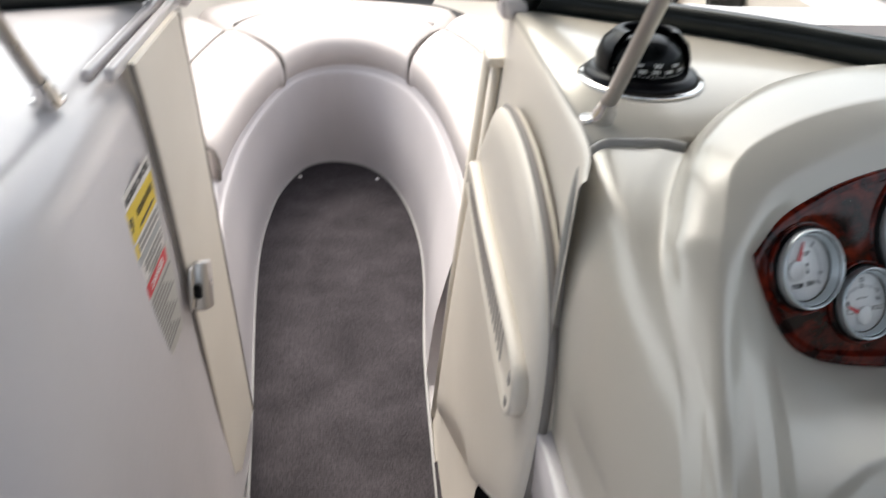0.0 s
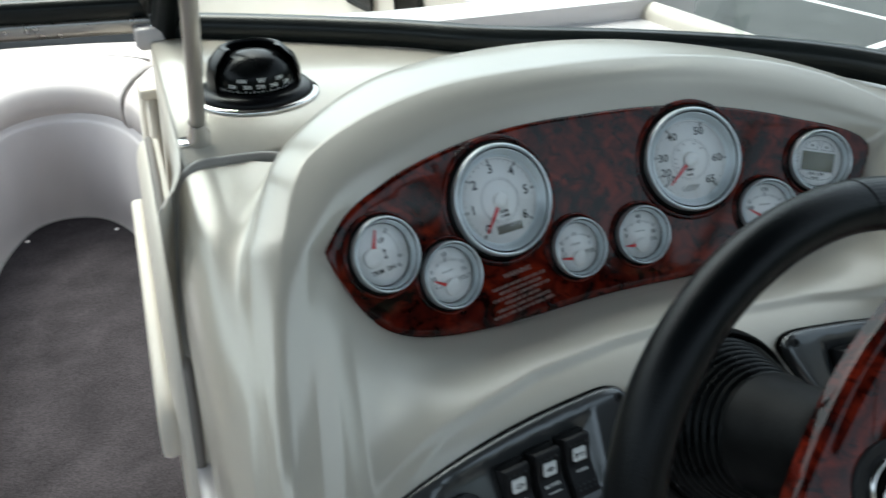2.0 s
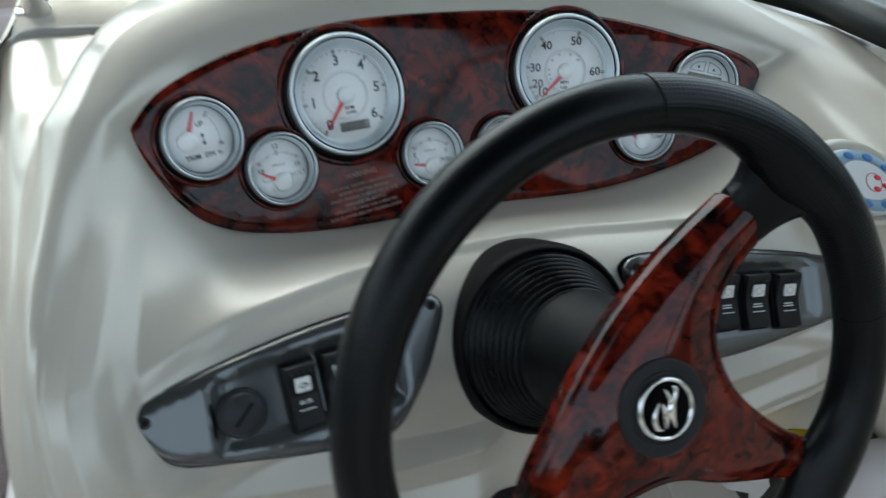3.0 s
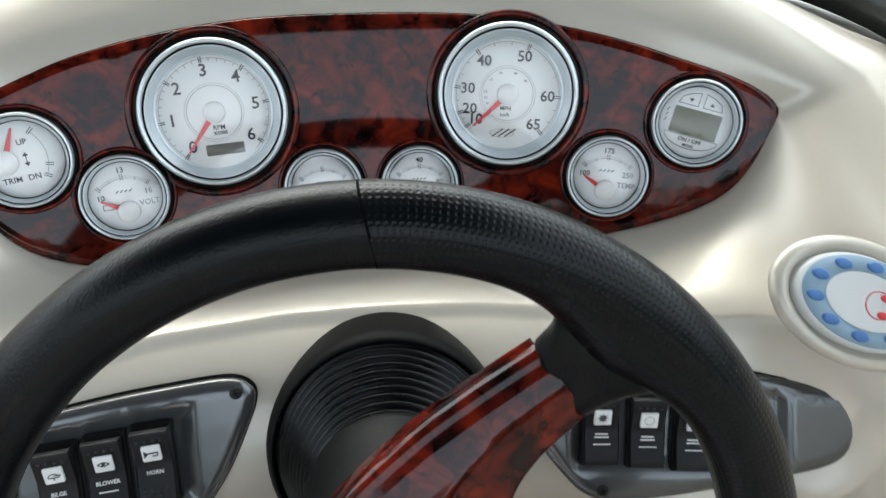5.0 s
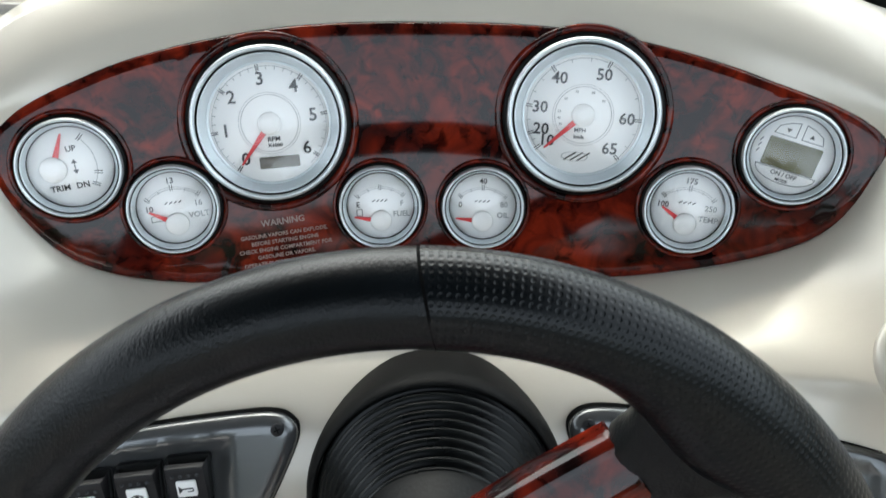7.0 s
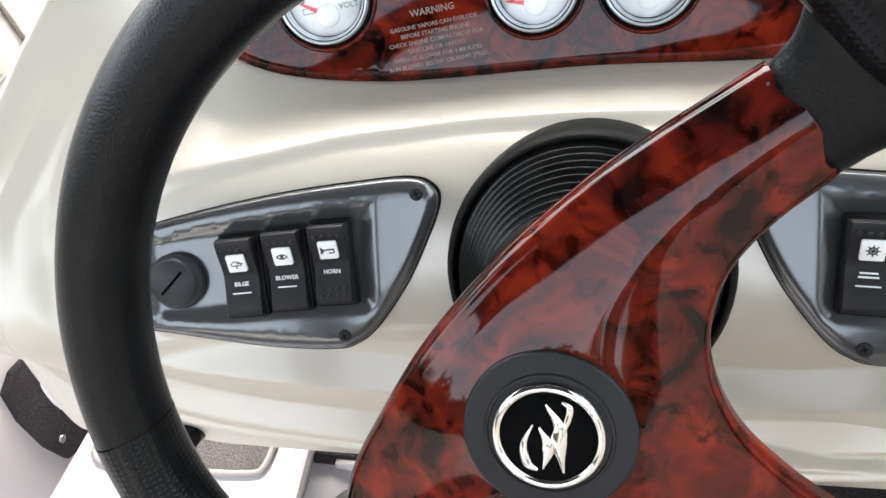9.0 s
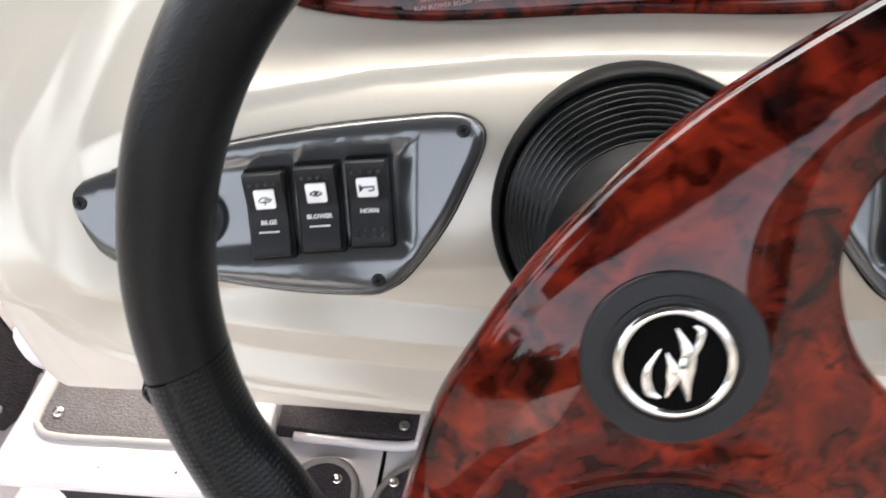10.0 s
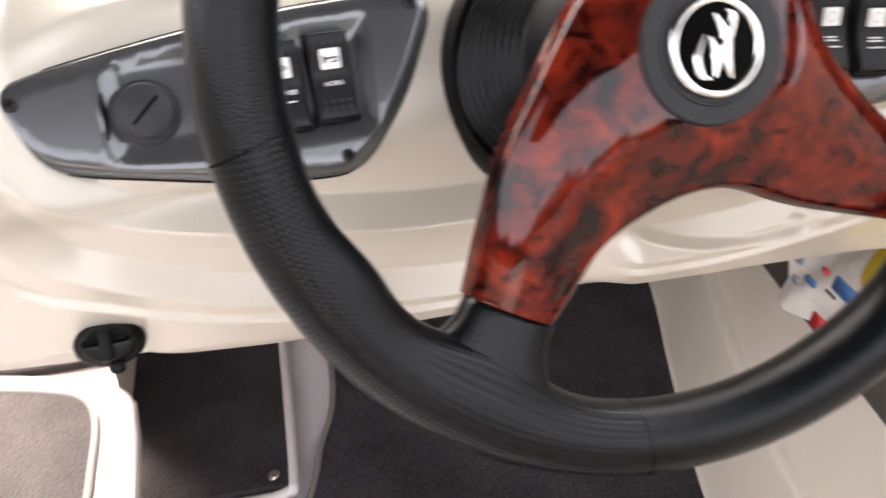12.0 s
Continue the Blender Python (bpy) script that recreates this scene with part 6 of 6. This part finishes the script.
# bimini over the cockpit, shading the helm
bimini = thing("bimini_top", "dark canvas bimini top stretched over the cockpit", "canopy")
cv = [[(x, y, 2.0 + 0.05 * math.cos((x - 0.38) * 1.3) + 0.02 * math.cos(y * 3)) for x in np.linspace(-0.95, 1.75, 9)] for y in (-0.95, -0.6, -0.2, 0.2, 0.6, 1.0, 1.35, 1.7)]
link("canvas", *sheet(patch([[Vector(p) for p in r] for r in cv], 2, 2)), DARK, bimini)
for y in (-0.92, 0.4, 1.67):
    link("bow_tube", *tube([(-0.99, -0.6 + y * 0.1, 0.9), (-0.98, y, 1.9), (-0.7, y, 1.99), (1.45, y, 1.99), (1.76, y, 1.9), (1.77, -0.6 + y * 0.1, 0.9)], 0.012, 8), STEEL, bimini)

# aft cockpit behind the helm
aft = thing("captain_chair", "ivory vinyl helm seat behind the wheel", "seat")
link("cushion", *box(0.50, 0.46, 0.12, 0.03, pose(1.02, -0.42, 0.36)), VINYL, aft)
link("backrest", *box(0.50, 0.12, 0.50, 0.03, pose(1.02, -0.68, 0.42, -8)), VINYL, aft)
link("pedestal", *box(0.36, 0.34, 0.36, 0.02, pose(1.02, -0.42, 0.0)), GELCOAT, aft)
tagged(link("hull_side_port", *slab([(-3.0, -0.02), (1.35, -0.02), (1.35, 0.86), (-3.0, 0.86)], [(0, 0), (0, 0.05)], lambda y, z, h: Vector((-0.90 - 0.08 * z - h, y, z))), CREAM, smooth=False), "cream moulded port side panel", "side panel", kind="structure")
tagged(link("cockpit_floor_aft", *slab([(-0.95, -3.0), (1.55, -3.0), (1.55, -0.61), (-0.95, -0.61)], [(0, -0.05), (0, -0.010)], lambda x, y, h: Vector((x, y, h))), CARPET, smooth=False), "charcoal carpeted aft cockpit floor", "floor", kind="structure")
tagged(link("transom", *slab([(-1.0, -0.05), (1.75, -0.05), (1.75, 0.80), (-1.0, 0.80)], [(0, 0), (0, 0.08)], lambda x, z, h: Vector((x, -3.0 - h, z))), GELCOAT, smooth=False), "white fibreglass transom", "transom", kind="structure")

# bow fittings
spk = thing("bow_speaker", "round black loudspeaker in the bow side panel", "loudspeaker")
sm = axes((1.240, 1.88, 0.735), (-0.02, 1, 0), (0.0, 0, 1)) @ pose(0, 0, -0.002, 0, 180, 0)
link("speaker_ring", *lathe([(0.085, 0), (0.085, 0.006), (0.079, 0.010), (0.073, 0.006)], 40, sm), MATTE, spk)
link("speaker_cone", *lathe([(0.075, 0.004), (0.03, 0.001), (0, 0.001)], 40, sm), HOLE, spk)
grab = thing("bow_grab_recess", "dark oval grab recess in the bow side panel", "handle")
hm = axes((1.212, 2.20, 0.700), (-0.1, 1, 0), (0.0, 0, 1)) @ pose(0, 0, -0.002, 0, 180, 0)
link("recess", *slab(rounded(0.20, 0.05, 0.024), [(0, 0), (0, 0.006), (0.006, 0.008), (0.010, 0.003)], lambda a, b_, c: hm @ Vector((a, b_, c))), MATTE, grab)
rail_ob = thing("bow_rail", "polished steel grab rail on the foredeck", "rail")
link("rail_tube", *tube(spline([(1.34, 1.50, 0.83), (1.34, 1.51, 0.89), (1.335, 1.62, 0.905), (1.31, 2.0, 0.90), (1.29, 2.2, 0.89), (1.285, 2.22, 0.83)], 6), 0.012, 10), CHROME, rail_ob)
LOCKER = [(-0.24, 0.37), (0.82, 0.37), (0.79, 0.45), (0.68, 0.497), (0.53, 0.525), (0.37, 0.545), (0.22, 0.543), (0.05, 0.525), (-0.1, 0.495), (-0.21, 0.462)]
locker = tagged(link("bow_locker_front", *slab(LOCKER, [(0, 0), (0, 0.02), (0.004, 0.024)], lambda x, z, h: Vector((x, 3.36 - h + 0.35 * (z - 0.43) - 0.25 * (x - 0.30) ** 2, z))), SLATE, smooth=False), "dark grey panel behind the bow cushions", "locker panel")
# solid dark slab whose colour gives the shade of the gap behind the cushions
link("gap_shade", *slab([(-0.30, 2.98), (-0.05, 3.11), (0.17, 3.17), (0.37, 3.15), (0.75, 3.03), (0.86, 2.92), (0.92, 3.06), (0.58, 3.40), (0.10, 3.40), (-0.22, 3.18)], [(0, 0.35), (0, 0.392)], lambda x, y, h: Vector((x, y, h))), DARK, locker, "dark gap behind the cushions", smooth=False)
for x, z in ((0.153, 0.467), (0.486, 0.455)):
    link("screw", *lathe([(0.008, 0.0), (0.008, 0.004), (0, 0.006)], 14, axes((x, 3.33 + 0.35 * (z - 0.43), z), (1, 0, 0), (0, 0.3, 1))), CHROME, locker, "steel screw")

# ---- outside ----
tagged(link("ground", *slab([(-150, -150), (150, -150), (150, 150), (-150, 150)], [(0, -0.3), (0, 0)], lambda x, y, h: Vector((x, y, -1.0 + h))), ASPHALT, smooth=False), "dark grey asphalt car park", "ground", kind="structure")


def road_line(x0, y0, x1, y1, w=0.11):
    d = Vector((x1 - x0, y1 - y0, 0)).normalized()
    s = Vector((-d.y, d.x, 0)) * w / 2
    a, b = Vector((x0, y0, -0.996)), Vector((x1, y1, -0.996))
    ob = link("parking_line", [a - s, b - s, b + s, a + s, a - s - Vector((0, 0, 0.02)), b - s - Vector((0, 0, 0.02)), b + s - Vector((0, 0, 0.02)), a + s - Vector((0, 0, 0.02))], [(0, 1, 2, 3), (4, 5, 1, 0), (5, 6, 2, 1), (6, 7, 3, 2), (7, 4, 0, 3)], LINE, smooth=False)
    return tagged(ob, "worn white painted parking bay line", "road marking", "parking lines", "structure")


for k in range(-3, 6):
    road_line(4.2 - 0.05 * k, 4.75 + 2.7 * k, 13.5, 7.25 + 2.7 * k)
road_line(9.4, -6, 8.0, 22)

# unseen dark belt of trees round the car park, added to darken low reflections
rng = random.Random(4)
tree_v, tree_f = [], []
for i in range(24000):
    a = rng.uniform(0, 2 * math.pi)
    tall = (0.75 - 0.25 * math.sin(a)) * (11.0 + 1.2 * math.sin(a * 7 + 1) + 1.0 * math.sin(a * 17) + 0.8 * math.sin(a * 41))
    r = rng.uniform(30, 36)
    z = -1.0 + tall * rng.random() ** 0.8
    s = rng.uniform(0.25, 0.75)
    c = Vector((r * math.cos(a), r * math.sin(a), z))
    k = len(tree_v)
    ex = Vector((rng.uniform(-1, 1), rng.uniform(-1, 1), rng.uniform(-1, 1))).normalized()
    ey = ex.orthogonal().normalized()
    tree_v += [c + ex * s, c + ey * s * 0.7, c - ex * s * 0.9, c - ey * s * 0.8]
    tree_f.append((k, k + 1, k + 2, k + 3))
belt = []
for i in range(241):
    a = 2 * math.pi * (i % 240) / 240
    tall = (0.75 - 0.25 * math.sin(a)) * (9.6 + 1.2 * math.sin(a * 7 + 1) + 1.0 * math.sin(a * 17))
    belt.append([Vector((33 * math.cos(a), 33 * math.sin(a), z)) for z in (-1.0, -1.0 + tall * 0.5 + rng.uniform(-0.3, 0.3), -1.0 + tall + rng.uniform(-0.8, 0.8))])
bv, bf = sheet(belt)
tree_f += [tuple(k + len(tree_v) for k in f) for f in bf]
tree_v += bv
tagged(link("added_tree_belt", tree_v, tree_f, LEAVES, smooth=False, tidy=False), "unseen dark green tree belt added to darken low sky and reflections", "trees", kind="stuff")
